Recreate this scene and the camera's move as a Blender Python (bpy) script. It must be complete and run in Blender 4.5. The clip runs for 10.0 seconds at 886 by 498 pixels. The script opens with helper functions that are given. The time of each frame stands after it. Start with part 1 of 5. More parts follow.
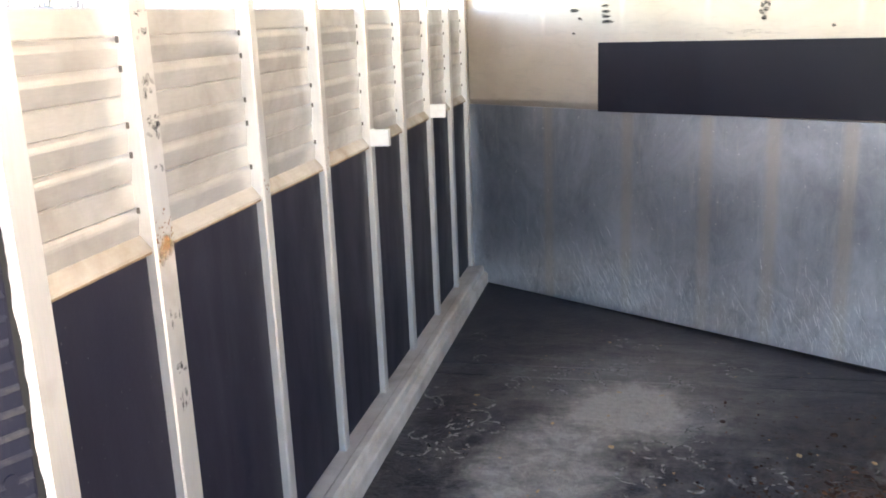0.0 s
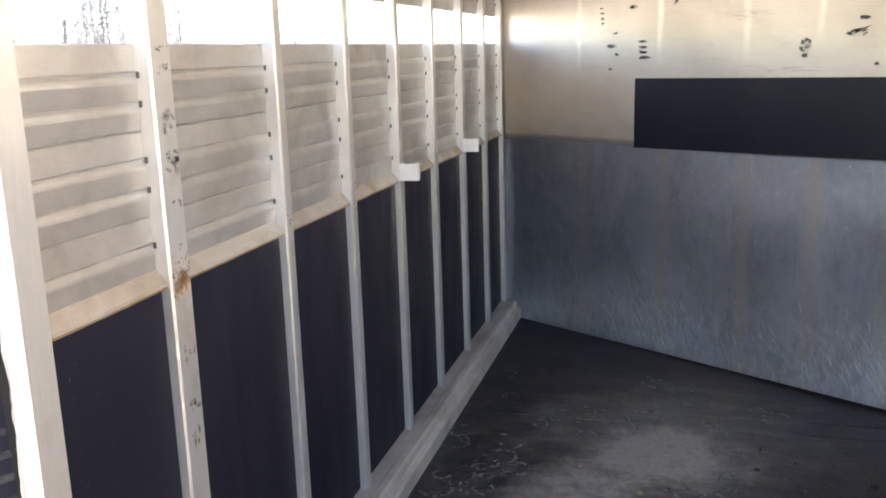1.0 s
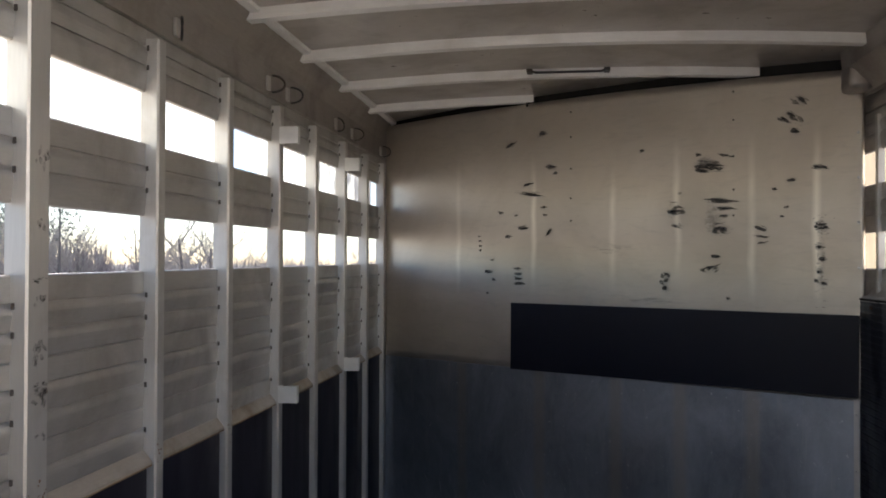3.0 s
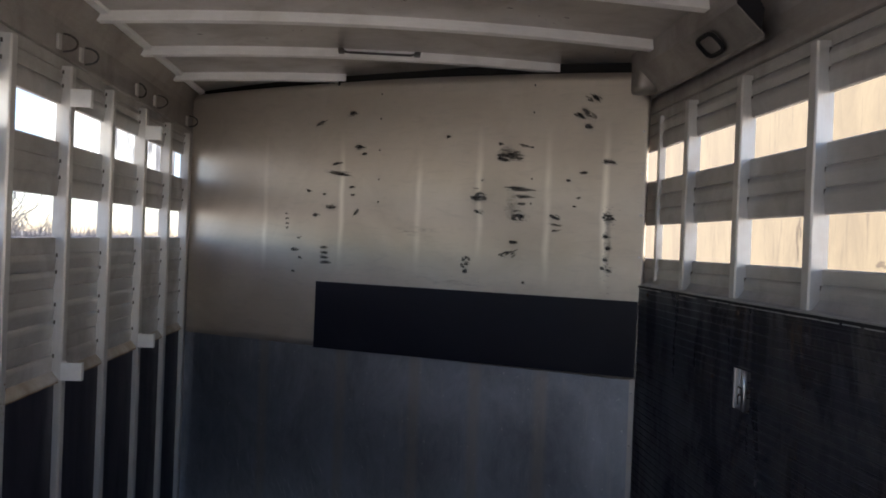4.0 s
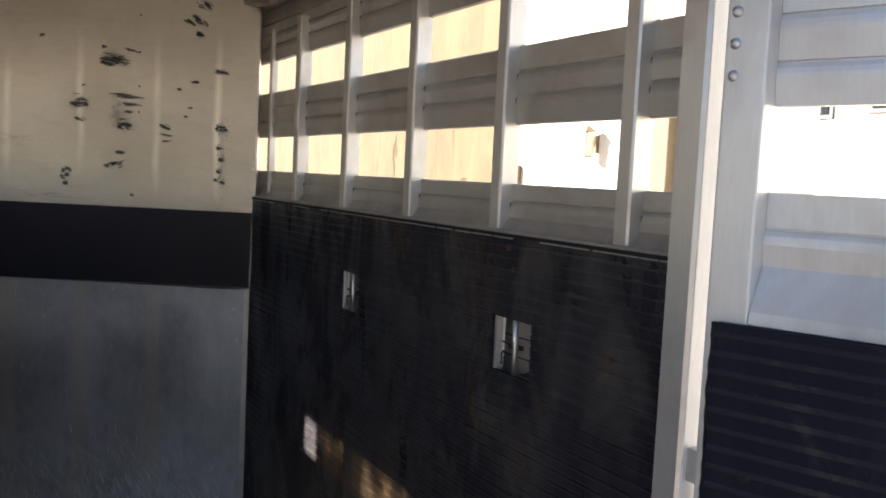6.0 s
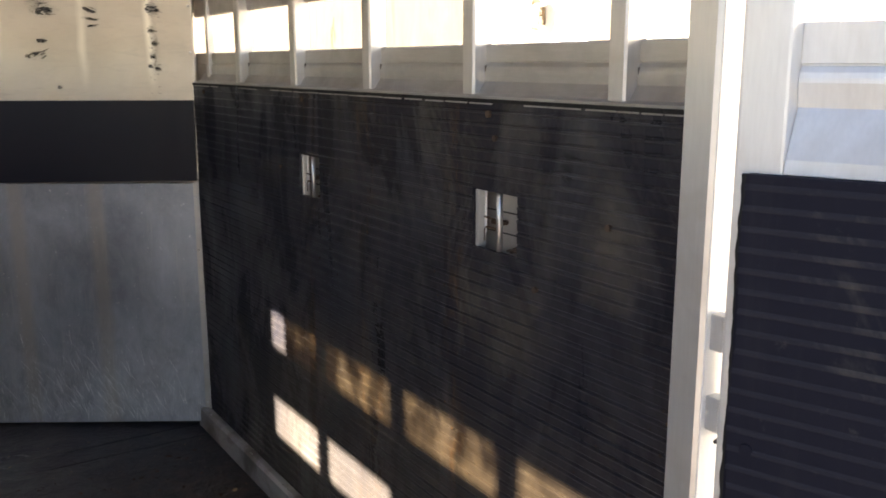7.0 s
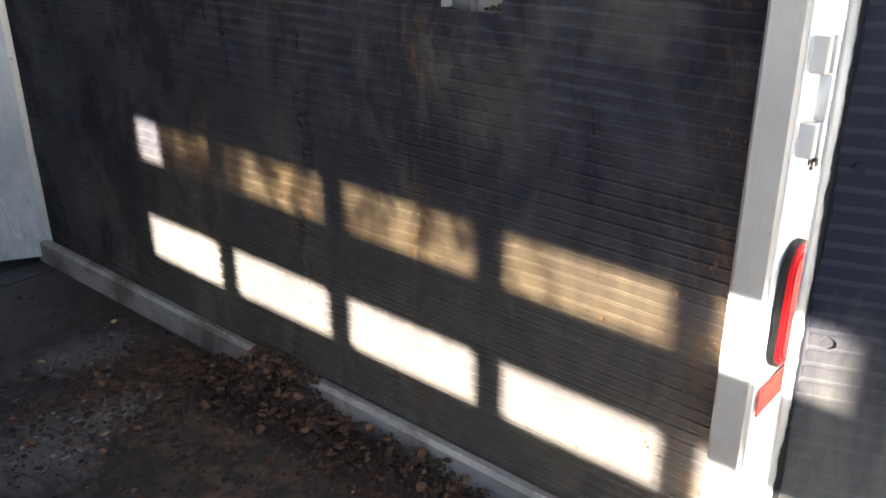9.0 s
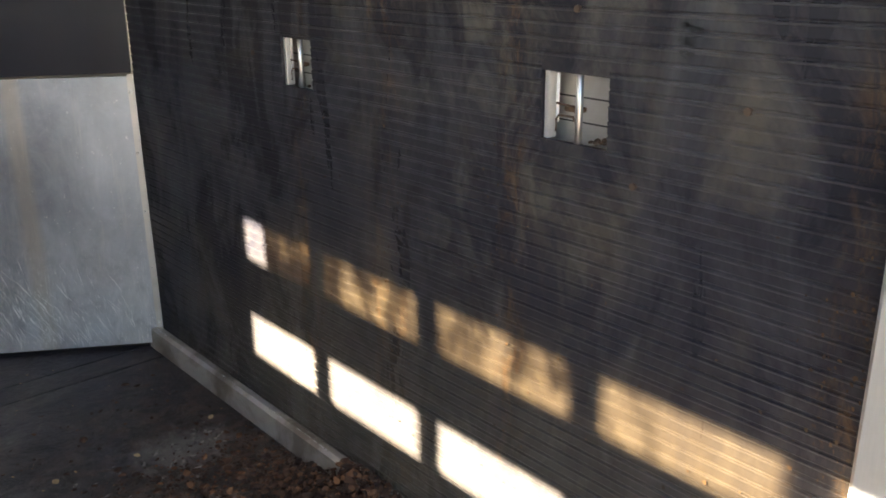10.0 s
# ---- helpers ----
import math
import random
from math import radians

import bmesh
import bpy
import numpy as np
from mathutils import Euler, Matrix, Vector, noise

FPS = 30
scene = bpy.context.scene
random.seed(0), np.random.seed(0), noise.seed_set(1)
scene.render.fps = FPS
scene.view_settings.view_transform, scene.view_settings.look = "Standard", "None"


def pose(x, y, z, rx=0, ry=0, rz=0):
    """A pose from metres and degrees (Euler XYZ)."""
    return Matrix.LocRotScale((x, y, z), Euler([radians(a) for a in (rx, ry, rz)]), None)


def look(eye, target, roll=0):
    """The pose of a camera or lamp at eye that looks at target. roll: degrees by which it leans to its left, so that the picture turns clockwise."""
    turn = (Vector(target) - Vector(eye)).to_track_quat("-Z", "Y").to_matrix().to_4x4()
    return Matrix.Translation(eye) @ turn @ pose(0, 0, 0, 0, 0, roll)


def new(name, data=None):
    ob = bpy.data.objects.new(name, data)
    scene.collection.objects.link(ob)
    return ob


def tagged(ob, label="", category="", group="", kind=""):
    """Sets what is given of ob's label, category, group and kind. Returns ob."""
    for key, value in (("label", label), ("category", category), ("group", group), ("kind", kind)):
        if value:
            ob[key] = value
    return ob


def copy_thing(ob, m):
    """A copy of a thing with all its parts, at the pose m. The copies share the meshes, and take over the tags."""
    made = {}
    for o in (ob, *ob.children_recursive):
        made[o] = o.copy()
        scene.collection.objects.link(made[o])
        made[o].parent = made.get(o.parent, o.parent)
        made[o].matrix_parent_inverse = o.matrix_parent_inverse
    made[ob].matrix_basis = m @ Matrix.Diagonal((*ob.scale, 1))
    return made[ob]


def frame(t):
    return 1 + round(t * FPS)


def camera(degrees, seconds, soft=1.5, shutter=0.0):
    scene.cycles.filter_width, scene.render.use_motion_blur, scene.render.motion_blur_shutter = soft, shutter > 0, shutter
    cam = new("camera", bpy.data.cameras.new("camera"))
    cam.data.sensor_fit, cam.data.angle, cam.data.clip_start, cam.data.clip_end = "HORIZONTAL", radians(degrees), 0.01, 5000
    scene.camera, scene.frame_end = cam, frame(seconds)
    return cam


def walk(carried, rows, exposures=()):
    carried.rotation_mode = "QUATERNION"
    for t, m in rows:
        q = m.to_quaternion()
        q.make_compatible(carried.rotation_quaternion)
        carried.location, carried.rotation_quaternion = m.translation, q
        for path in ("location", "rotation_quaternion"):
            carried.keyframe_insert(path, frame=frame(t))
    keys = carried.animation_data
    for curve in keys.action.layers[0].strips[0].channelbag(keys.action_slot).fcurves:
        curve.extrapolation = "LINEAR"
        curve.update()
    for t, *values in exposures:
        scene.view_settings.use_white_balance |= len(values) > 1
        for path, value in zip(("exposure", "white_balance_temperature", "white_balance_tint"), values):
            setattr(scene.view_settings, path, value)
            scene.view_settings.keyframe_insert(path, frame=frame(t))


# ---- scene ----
cam = camera(53.0, 10.0, soft=1.8)
PATH = [
    (0, (-0.108, -1.145, 1.36), (-0.541, 0.745, 0.868), -2.3),
    (0.5, (-0.068, -1.122, 1.363), (-0.587, 0.752, 0.895), -1.8),
    (1, (-0.074, -1.099, 1.37), (-0.598, 0.784, 0.947), -1.8),
    (1.5, (-0.083, -1.104, 1.405), (-0.715, 0.787, 1.251), -1.6),
    (2, (-0.075, -1.12, 1.435), (-0.707, 0.778, 1.424), -1.1),
    (2.2, (-0.073, -1.124, 1.442), (-0.678, 0.783, 1.457), -1.0),
    (3.3, (-0.034, -1.143, 1.432), (-0.165, 0.852, 1.454), 0.8),
    (3.5, (-0.016, -1.148, 1.444), (-0.067, 0.851, 1.451), 1.2),
    (4, (-0.006, -1.152, 1.441), (0.131, 0.843, 1.431), 2.2),
    (4.5, (-0.009, -1.158, 1.432), (0.34, 0.812, 1.421), 3.8),
    (5, (-0.022, -1.172, 1.428), (0.597, 0.73, 1.404), 5.0),
    (5.5, (-0.033, -1.193, 1.43), (0.834, 0.609, 1.39), 4.7),
    (6, (-0.051, -1.2, 1.423), (0.92, 0.541, 1.264), 2.8),
    (6.2, (-0.052, -1.189, 1.406), (0.957, 0.52, 1.164), 2.6),
    (7.3, (-0.028, -0.975, 1.371), (1.041, 0.65, 0.908), -0.5),
    (7.5, (-0.048, -0.926, 1.358), (1.045, 0.671, 0.853), -0.1),
    (8, (-0.179, -0.787, 1.319), (1.068, 0.66, 0.725), -1.0),
    (8.2, (-0.222, -0.74, 1.307), (1.097, 0.602, 0.629), -0.9),
    (8.5, (-0.262, -0.707, 1.287), (1.094, 0.549, 0.524), -1.2),
    (9, (-0.278, -0.685, 1.268), (1.107, 0.512, 0.462), -0.5),
    (9.5, (-0.246, -0.657, 1.294), (1.107, 0.588, 0.506), -0.3),
    (10, (-0.158, -0.641, 1.34), (1.08, 0.789, 0.691), -0.5),
]
EXPOSE = [(0.0, 5.3, 6350, 18), (0.5, 4.84, 6250, 17), (1.0, 4.6, 6150, 18), (1.6, 3.67, 5720, 13), (2.2, 2.83, 5600, 13), (3.5, 2.51, 6000, 21), (4.2, 2.47, 5540, 20), (5.0, 2.67, 5440, 19), (5.5, 2.8, 6000, 18), (6.0, 2.81, 6300, 18), (6.6, 3.33, 6500, 18), (7.5, 4.01, 6870, 18), (8.2, 4.38, 6670, 16), (9.0, 4.41, 6170, 13), (9.5, 4.41, 6100, 13), (10.0, 4.68, 6850, 14)]
walk(cam, [(t, look(eye, target, roll)) for t, eye, target, roll in PATH], EXPOSE)

# ---------------------------------------------------------------- light
SUN_TRAVEL = Vector((1.98, -1.856, -1.205)).normalized()
world = bpy.data.worlds.new("world")
scene.world = world
world.use_nodes = True
wn = world.node_tree
sky = wn.nodes.new("ShaderNodeTexSky")
sky.sky_type = "NISHITA"
sky.sun_disc = False
sky.sun_elevation = math.asin(-SUN_TRAVEL.z)
sky.sun_rotation = math.atan2(-SUN_TRAVEL.x, -SUN_TRAVEL.y)
sky.dust_density = 0.1
sky.ozone_density = 2.0
sky.air_density = 1.0
wn.nodes["Background"].inputs["Strength"].default_value = 0.035
wn.links.new(sky.outputs[0], wn.nodes["Background"].inputs["Color"])
sun = new("sun", bpy.data.lights.new("sun", "SUN"))
sun.data.energy = 5.0
sun.data.angle = radians(0.53)
sun.data.color = (1.0, 0.93, 0.8)
sun.matrix_world = Matrix.Translation((-6, 6, 6)) @ SUN_TRAVEL.to_track_quat("-Z", "Y").to_matrix().to_4x4()

# ---------------------------------------------------------------- materials


class Mat:
    """A node material with short ways to add noise, ramps and mixes."""

    def __init__(self, name, rough=0.5, metal=0.0, spec=0.5):
        self.m = bpy.data.materials.new(name)
        self.m.use_nodes = True
        self.t = self.m.node_tree
        self.b = self.t.nodes["Principled BSDF"]
        self.b.inputs["Roughness"].default_value = rough
        self.b.inputs["Metallic"].default_value = metal
        self.b.inputs["Specular IOR Level"].default_value = spec
        self.co = self.t.nodes.new("ShaderNodeTexCoord").outputs["Object"]

    def node(self, kind, **values):
        n = self.t.nodes.new(kind)
        for k, v in values.items():
            n.inputs[k.replace("_", " ")].default_value = v
        return n

    def link(self, a, b):
        self.t.links.new(a, b)

    def scaled(self, s):
        n = self.node("ShaderNodeMapping")
        n.inputs["Scale"].default_value = s
        self.link(self.co, n.inputs["Vector"])
        return n.outputs[0]

    def noise(self, scale=(1, 1, 1), size=5.0, detail=4.0, rough=0.6, distort=0.0):
        n = self.node("ShaderNodeTexNoise", Scale=size, Detail=detail, Roughness=rough, Distortion=distort)
        self.link(self.scaled(scale), n.inputs["Vector"])
        return n.outputs["Fac"]

    def ramp(self, fac, a, b, lo=0.0, hi=1.0):
        n = self.node("ShaderNodeMapRange", From_Min=a, From_Max=b, To_Min=lo, To_Max=hi)
        self.link(fac, n.inputs["Value"])
        return n.outputs["Result"]

    def maths(self, op, a, b):
        n = self.t.nodes.new("ShaderNodeMath")
        n.operation = op
        for i, v in enumerate((a, b)):
            if isinstance(v, (int, float)):
                n.inputs[i].default_value = v
            else:
                self.link(v, n.inputs[i])
        return n.outputs[0]

    def mix(self, fac, a, b):
        n = self.t.nodes.new("ShaderNodeMix")
        n.data_type = "RGBA"
        for k, v in (("Factor", fac), ("A", a), ("B", b)):
            s = [i for i in n.inputs if i.name == k and (k == "Factor" and i.type == "VALUE" or i.type == "RGBA")][0]
            if isinstance(v, (int, float)):
                s.default_value = v
            elif isinstance(v, tuple):
                s.default_value = (*v, 1)
            else:
                self.link(v, s)
        return [o for o in n.outputs if o.type == "RGBA"][0]

    def set(self, name, value):
        if isinstance(value, tuple):
            self.b.inputs[name].default_value = (*value, 1)
        elif isinstance(value, (int, float)):
            self.b.inputs[name].default_value = value
        else:
            self.link(value, self.b.inputs[name])
        return self

    def bump(self, fac, strength=0.3, distance=0.002):
        n = self.node("ShaderNodeBump", Strength=strength, Distance=distance)
        self.link(fac, n.inputs["Height"])
        self.link(n.outputs[0], self.b.inputs["Normal"])
        return self


def metal_mat(name, light, dirty, metal, rough, streak=(1, 1, 14), dirt=(0.45, 0.75), bump=0.15):
    """Weathered mill aluminium: brushed grain, grime in patches."""
    m = Mat(name, rough, metal)
    grime = m.ramp(m.noise(size=4.5, detail=6, distort=0.4), *dirt)
    fine = m.noise(streak, 22, 3)
    base = m.mix(m.ramp(fine, 0.3, 0.7), light, tuple(c * 0.93 for c in light))
    m.set("Base Color", m.mix(m.maths("MULTIPLY", grime, 0.85), base, dirty))
    m.set("Roughness", m.ramp(m.maths("ADD", grime, m.maths("MULTIPLY", fine, 0.5)), 0.0, 1.5, rough - 0.1, rough + 0.22))
    m.bump(fine, bump * 0.5, 0.001)
    return m.m


ALU_SLAT = metal_mat("slat_aluminium", (0.475, 0.455, 0.425), (0.345, 0.315, 0.278), 0.6, 0.42, (8, 1, 8), (0.46, 0.7))
ALU_CAP = metal_mat("grimy_cap_aluminium", (0.5, 0.46, 0.4), (0.3, 0.235, 0.16), 0.4, 0.55, (8, 1, 8), (0.42, 0.68))
ALU_RAIL = metal_mat("dusty_rail_aluminium", (0.58, 0.53, 0.465), (0.38, 0.33, 0.27), 0.1, 0.6, (8, 0.8, 8), (0.4, 0.65))
ALU_POST = metal_mat("post_aluminium", (0.6, 0.58, 0.55), (0.4, 0.36, 0.31), 0.6, 0.4, (10, 10, 0.7), (0.5, 0.8))
# Darker than the slats: the shade above the gaps is put into this colour.
ALU_BEAM = metal_mat("shaded_header_aluminium", (0.36, 0.33, 0.3), (0.25, 0.222, 0.198), 0.75, 0.42, (6, 0.8, 6))
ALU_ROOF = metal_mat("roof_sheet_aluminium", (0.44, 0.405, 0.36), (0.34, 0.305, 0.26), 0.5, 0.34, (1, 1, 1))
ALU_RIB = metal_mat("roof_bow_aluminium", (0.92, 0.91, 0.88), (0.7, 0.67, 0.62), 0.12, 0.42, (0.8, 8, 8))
ALU_DOOR = metal_mat("door_aluminium", (0.66, 0.66, 0.65), (0.48, 0.46, 0.43), 0.45, 0.45, (8, 8, 1))
PAINT_WHITE = metal_mat("white_painted_steel", (0.86, 0.86, 0.85), (0.62, 0.6, 0.56), 0.0, 0.35, (6, 6, 1), (0.6, 0.85), 0.05)


CAP_EDGE = metal_mat("rusty_cap_edge", (0.3, 0.22, 0.14), (0.16, 0.1, 0.055), 0.2, 0.7, (8, 1, 8), (0.4, 0.6))
STUDS = (-0.572, -0.2, 0.142, 0.393, 0.65, 0.852)


def sheet_upper():
    m = Mat("brushed_divider_sheet", 0.3, 0.72)
    grain = m.noise((40, 40, 0.6), 12, 3)
    cloud = m.noise(size=2.2, detail=5, distort=0.8)
    wipe = m.noise((3, 3, 14), 3.0, 5, 0.65, 0.8)
    sep = m.node("ShaderNodeSeparateXYZ")
    m.link(m.co, sep.inputs[0])
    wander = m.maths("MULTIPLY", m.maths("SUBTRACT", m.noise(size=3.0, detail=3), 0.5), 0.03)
    # Bright streaks over the studs: gap reflections put into the colour, on smoother metal.
    polish_glint = 0.0
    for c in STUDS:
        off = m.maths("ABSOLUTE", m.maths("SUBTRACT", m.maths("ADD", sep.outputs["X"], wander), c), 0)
        polish_glint = m.maths("ADD", polish_glint, m.ramp(off, 0.017, 0.002))
    polish_glint = m.maths("MULTIPLY", polish_glint, m.ramp(m.noise((3, 3, 1), 2.0, 3), 0.3, 0.65))
    # Kept to the height band where the side gaps reflect.
    polish_glint = m.maths("MULTIPLY", polish_glint, m.maths("MULTIPLY", m.ramp(sep.outputs["Z"], 1.95, 1.7), m.ramp(sep.outputs["Z"], 1.28, 1.42)))
    base = m.mix(m.ramp(cloud, 0.35, 0.7), (0.61, 0.555, 0.475), (0.51, 0.457, 0.38))
    base = m.mix(m.ramp(wipe, 0.52, 0.75, 0.0, 0.35), base, (0.4, 0.37, 0.33))
    m.set("Base Color", m.mix(m.maths("MULTIPLY", polish_glint, 0.85), base, (0.92, 0.87, 0.76)))
    rough = m.ramp(m.maths("ADD", m.maths("ADD", cloud, m.maths("MULTIPLY", wipe, 0.5)), m.maths("MULTIPLY", grain, 0.4)), 0.5, 1.4, 0.31, 0.5)
    m.set("Roughness", m.maths("MULTIPLY", rough, m.ramp(polish_glint, 0.0, 1.0, 1.0, 0.82)))
    dents = m.maths("ADD", m.noise(size=3.0, detail=2), m.maths("MULTIPLY", grain, 0.03))
    m.bump(dents, 0.35, 0.02)
    return m.m


def sheet_lower():
    m = Mat("scratched_galvanised_sheet", 0.4, 0.85)
    cloud = m.noise((1, 1, 0.6), 3.4, 7, 0.7, 0.8)
    mottle = m.noise((1, 1, 0.7), 14, 7, 0.75, 0.9)
    streak = m.noise((9, 9, 0.7), 4, 6, 0.7, 0.5)
    scratch = m.noise((26, 26, 2.4), 9, 4, 0.7, 1.2)
    specks = m.ramp(m.noise(size=70, detail=3), 0.68, 0.74)
    lines = m.ramp(scratch, 0.54, 0.7)
    sep = m.node("ShaderNodeSeparateXYZ")
    m.link(m.co, sep.inputs[0])
    low = m.ramp(m.maths("ADD", sep.outputs["Z"], m.maths("MULTIPLY", cloud, 0.35)), 0.62, 0.16)
    worn = m.maths("MINIMUM", m.maths("ADD", m.maths("MULTIPLY", low, m.ramp(mottle, 0.35, 0.65, 0.1, 0.55)), m.maths("MULTIPLY", lines, low)), 1.0)
    base = m.mix(m.ramp(m.maths("ADD", cloud, m.maths("MULTIPLY", m.maths("SUBTRACT", mottle, 0.5), 0.45)), 0.32, 0.68), (0.29, 0.316, 0.366), (0.475, 0.505, 0.562))
    base = m.mix(m.ramp(streak, 0.55, 0.75, 0.0, 0.5), base, (0.6, 0.59, 0.57))
    bands = 0.0
    for c in (-0.55, -0.172, 0.155, 0.4, 0.65):
        off = m.maths("ABSOLUTE", m.maths("SUBTRACT", sep.outputs["X"], c), 0)
        bands = m.maths("ADD", bands, m.ramp(off, 0.034, 0.012))
    base = m.mix(m.maths("MULTIPLY", bands, 0.5), base, (0.5, 0.45, 0.38))
    base = m.mix(specks, base, (0.8, 0.8, 0.8))
    m.set("Base Color", m.mix(worn, base, (0.84, 0.86, 0.88)))
    m.set("Roughness", m.ramp(m.maths("ADD", cloud, m.maths("MULTIPLY", mottle, 0.6)), 0.5, 1.1, 0.3, 0.5))
    m.bump(m.maths("ADD", m.noise(size=2.6, detail=2), m.maths("MULTIPLY", scratch, 0.04)), 0.3, 0.02)
    return m.m


def rubber(name, base, dust, amount=(0.5, 0.8), rough=0.62, grain=90.0, spec=0.3, columns=(), splash_lift=0.0):
    m = Mat(name, rough, 0.0, spec)
    patch = m.ramp(m.noise(size=2.6, detail=7, rough=0.7, distort=0.5), *amount)
    runs = m.ramp(m.noise((6, 6, 0.45), 5, 6, 0.7), 0.52, 0.75)
    specks = m.ramp(m.noise(size=34, detail=5, rough=0.75), 0.62, 0.74)
    cover = m.maths("MINIMUM", m.maths("ADD", m.maths("ADD", patch, m.maths("MULTIPLY", runs, 0.12 if columns else 0.07)), m.maths("MULTIPLY", specks, 0.3)), 1.0)
    colour = m.mix(m.maths("MULTIPLY", cover, 0.8), base, dust)
    if splash_lift:
        # muck splash with a ragged upper edge, also paler to brighten the low sun patches
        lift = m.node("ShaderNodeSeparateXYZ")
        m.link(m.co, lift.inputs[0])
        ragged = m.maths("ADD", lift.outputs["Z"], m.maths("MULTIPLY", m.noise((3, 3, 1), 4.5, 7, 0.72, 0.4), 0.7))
        # thinner towards the front end, where the mat is darker
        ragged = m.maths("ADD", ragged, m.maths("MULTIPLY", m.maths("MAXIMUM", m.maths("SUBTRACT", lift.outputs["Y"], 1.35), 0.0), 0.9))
        splash = m.ramp(ragged, 1.1, 0.5, 0.0, splash_lift)
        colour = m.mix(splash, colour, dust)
    if columns:
        # rusty dirt run down in upright columns
        sep = m.node("ShaderNodeSeparateXYZ")
        m.link(m.co, sep.inputs[0])
        where = 0.0
        for y, half in columns:
            off = m.maths("ABSOLUTE", m.maths("SUBTRACT", sep.outputs["Y"], y), 0)
            where = m.maths("ADD", where, m.ramp(off, half, half * 0.3))
        spots = m.ramp(m.noise((3, 3, 1), 11, 7, 0.75, 0.6), 0.5, 0.66)
        colour = m.mix(m.maths("MULTIPLY", m.maths("MULTIPLY", where, spots), 0.6), colour, (0.13, 0.078, 0.04))
        # greyish smears dragged down under the cut-outs
        off = m.maths("ABSOLUTE", m.maths("SUBTRACT", sep.outputs["Y"], 0.55), 0)
        drag = m.maths("MULTIPLY", m.ramp(off, 0.5, 0.1), m.ramp(m.noise((2, 2, 1), 6, 7, 0.7, 0.9), 0.5, 0.68))
        colour = m.mix(m.maths("MULTIPLY", drag, 0.5), colour, (0.13, 0.12, 0.1))
    m.set("Base Color", colour)
    if columns:
        sheen = m.ramp(m.noise((1.6, 1.6, 0.9), 2.8, 6, 0.68, 0.6), 0.44, 0.68, 0.03, 0.8)
        m.set("Specular IOR Level", sheen)
    rubbed = m.ramp(m.noise((2.2, 2.2, 0.5), 3.0, 4, 0.6, 0.4), 0.36, 0.64, -0.05, 0.1)
    m.set("Roughness", m.maths("ADD", m.ramp(cover, 0, 1, rough - 0.08, rough + 0.24), rubbed))
    m.bump(m.noise(size=grain, detail=3), 0.25, 0.001)
    return m.m


RUB_LEFT = rubber("smooth_black_rubber", (0.0115, 0.0111, 0.02), (0.036, 0.034, 0.041), (0.55, 0.9), 0.55, 90.0, 0.2)
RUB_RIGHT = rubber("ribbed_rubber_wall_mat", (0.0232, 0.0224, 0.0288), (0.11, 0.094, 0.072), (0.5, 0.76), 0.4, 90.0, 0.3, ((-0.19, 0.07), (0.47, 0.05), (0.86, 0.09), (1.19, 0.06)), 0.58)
# Paler copy of the mat for the rib lips: caught light in the colour, plus dust.
RIB = rubber("dusty_light_catching_rib", (0.041, 0.0395, 0.0465), (0.115, 0.1, 0.079), (0.5, 0.75), 0.5, 200.0, 0.2, ((-0.19, 0.07), (0.47, 0.05), (0.86, 0.09), (1.19, 0.06)), 0.6)
RUB_PAD = rubber("black_rubber_pad", (0.0065, 0.007, 0.014), (0.018, 0.018, 0.026), (0.55, 0.9), 0.45)
# Full splash on the door mat: brightens its sun patch through the colour.
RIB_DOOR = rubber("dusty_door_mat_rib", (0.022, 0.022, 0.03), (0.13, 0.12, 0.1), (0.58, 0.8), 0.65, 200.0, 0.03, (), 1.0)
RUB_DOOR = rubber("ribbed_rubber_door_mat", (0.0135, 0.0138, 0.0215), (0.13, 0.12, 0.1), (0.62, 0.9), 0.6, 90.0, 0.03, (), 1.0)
SEAL = rubber("black_foam_seal", (0.01, 0.01, 0.01), (0.02, 0.02, 0.02), (0.6, 0.9), 0.8)


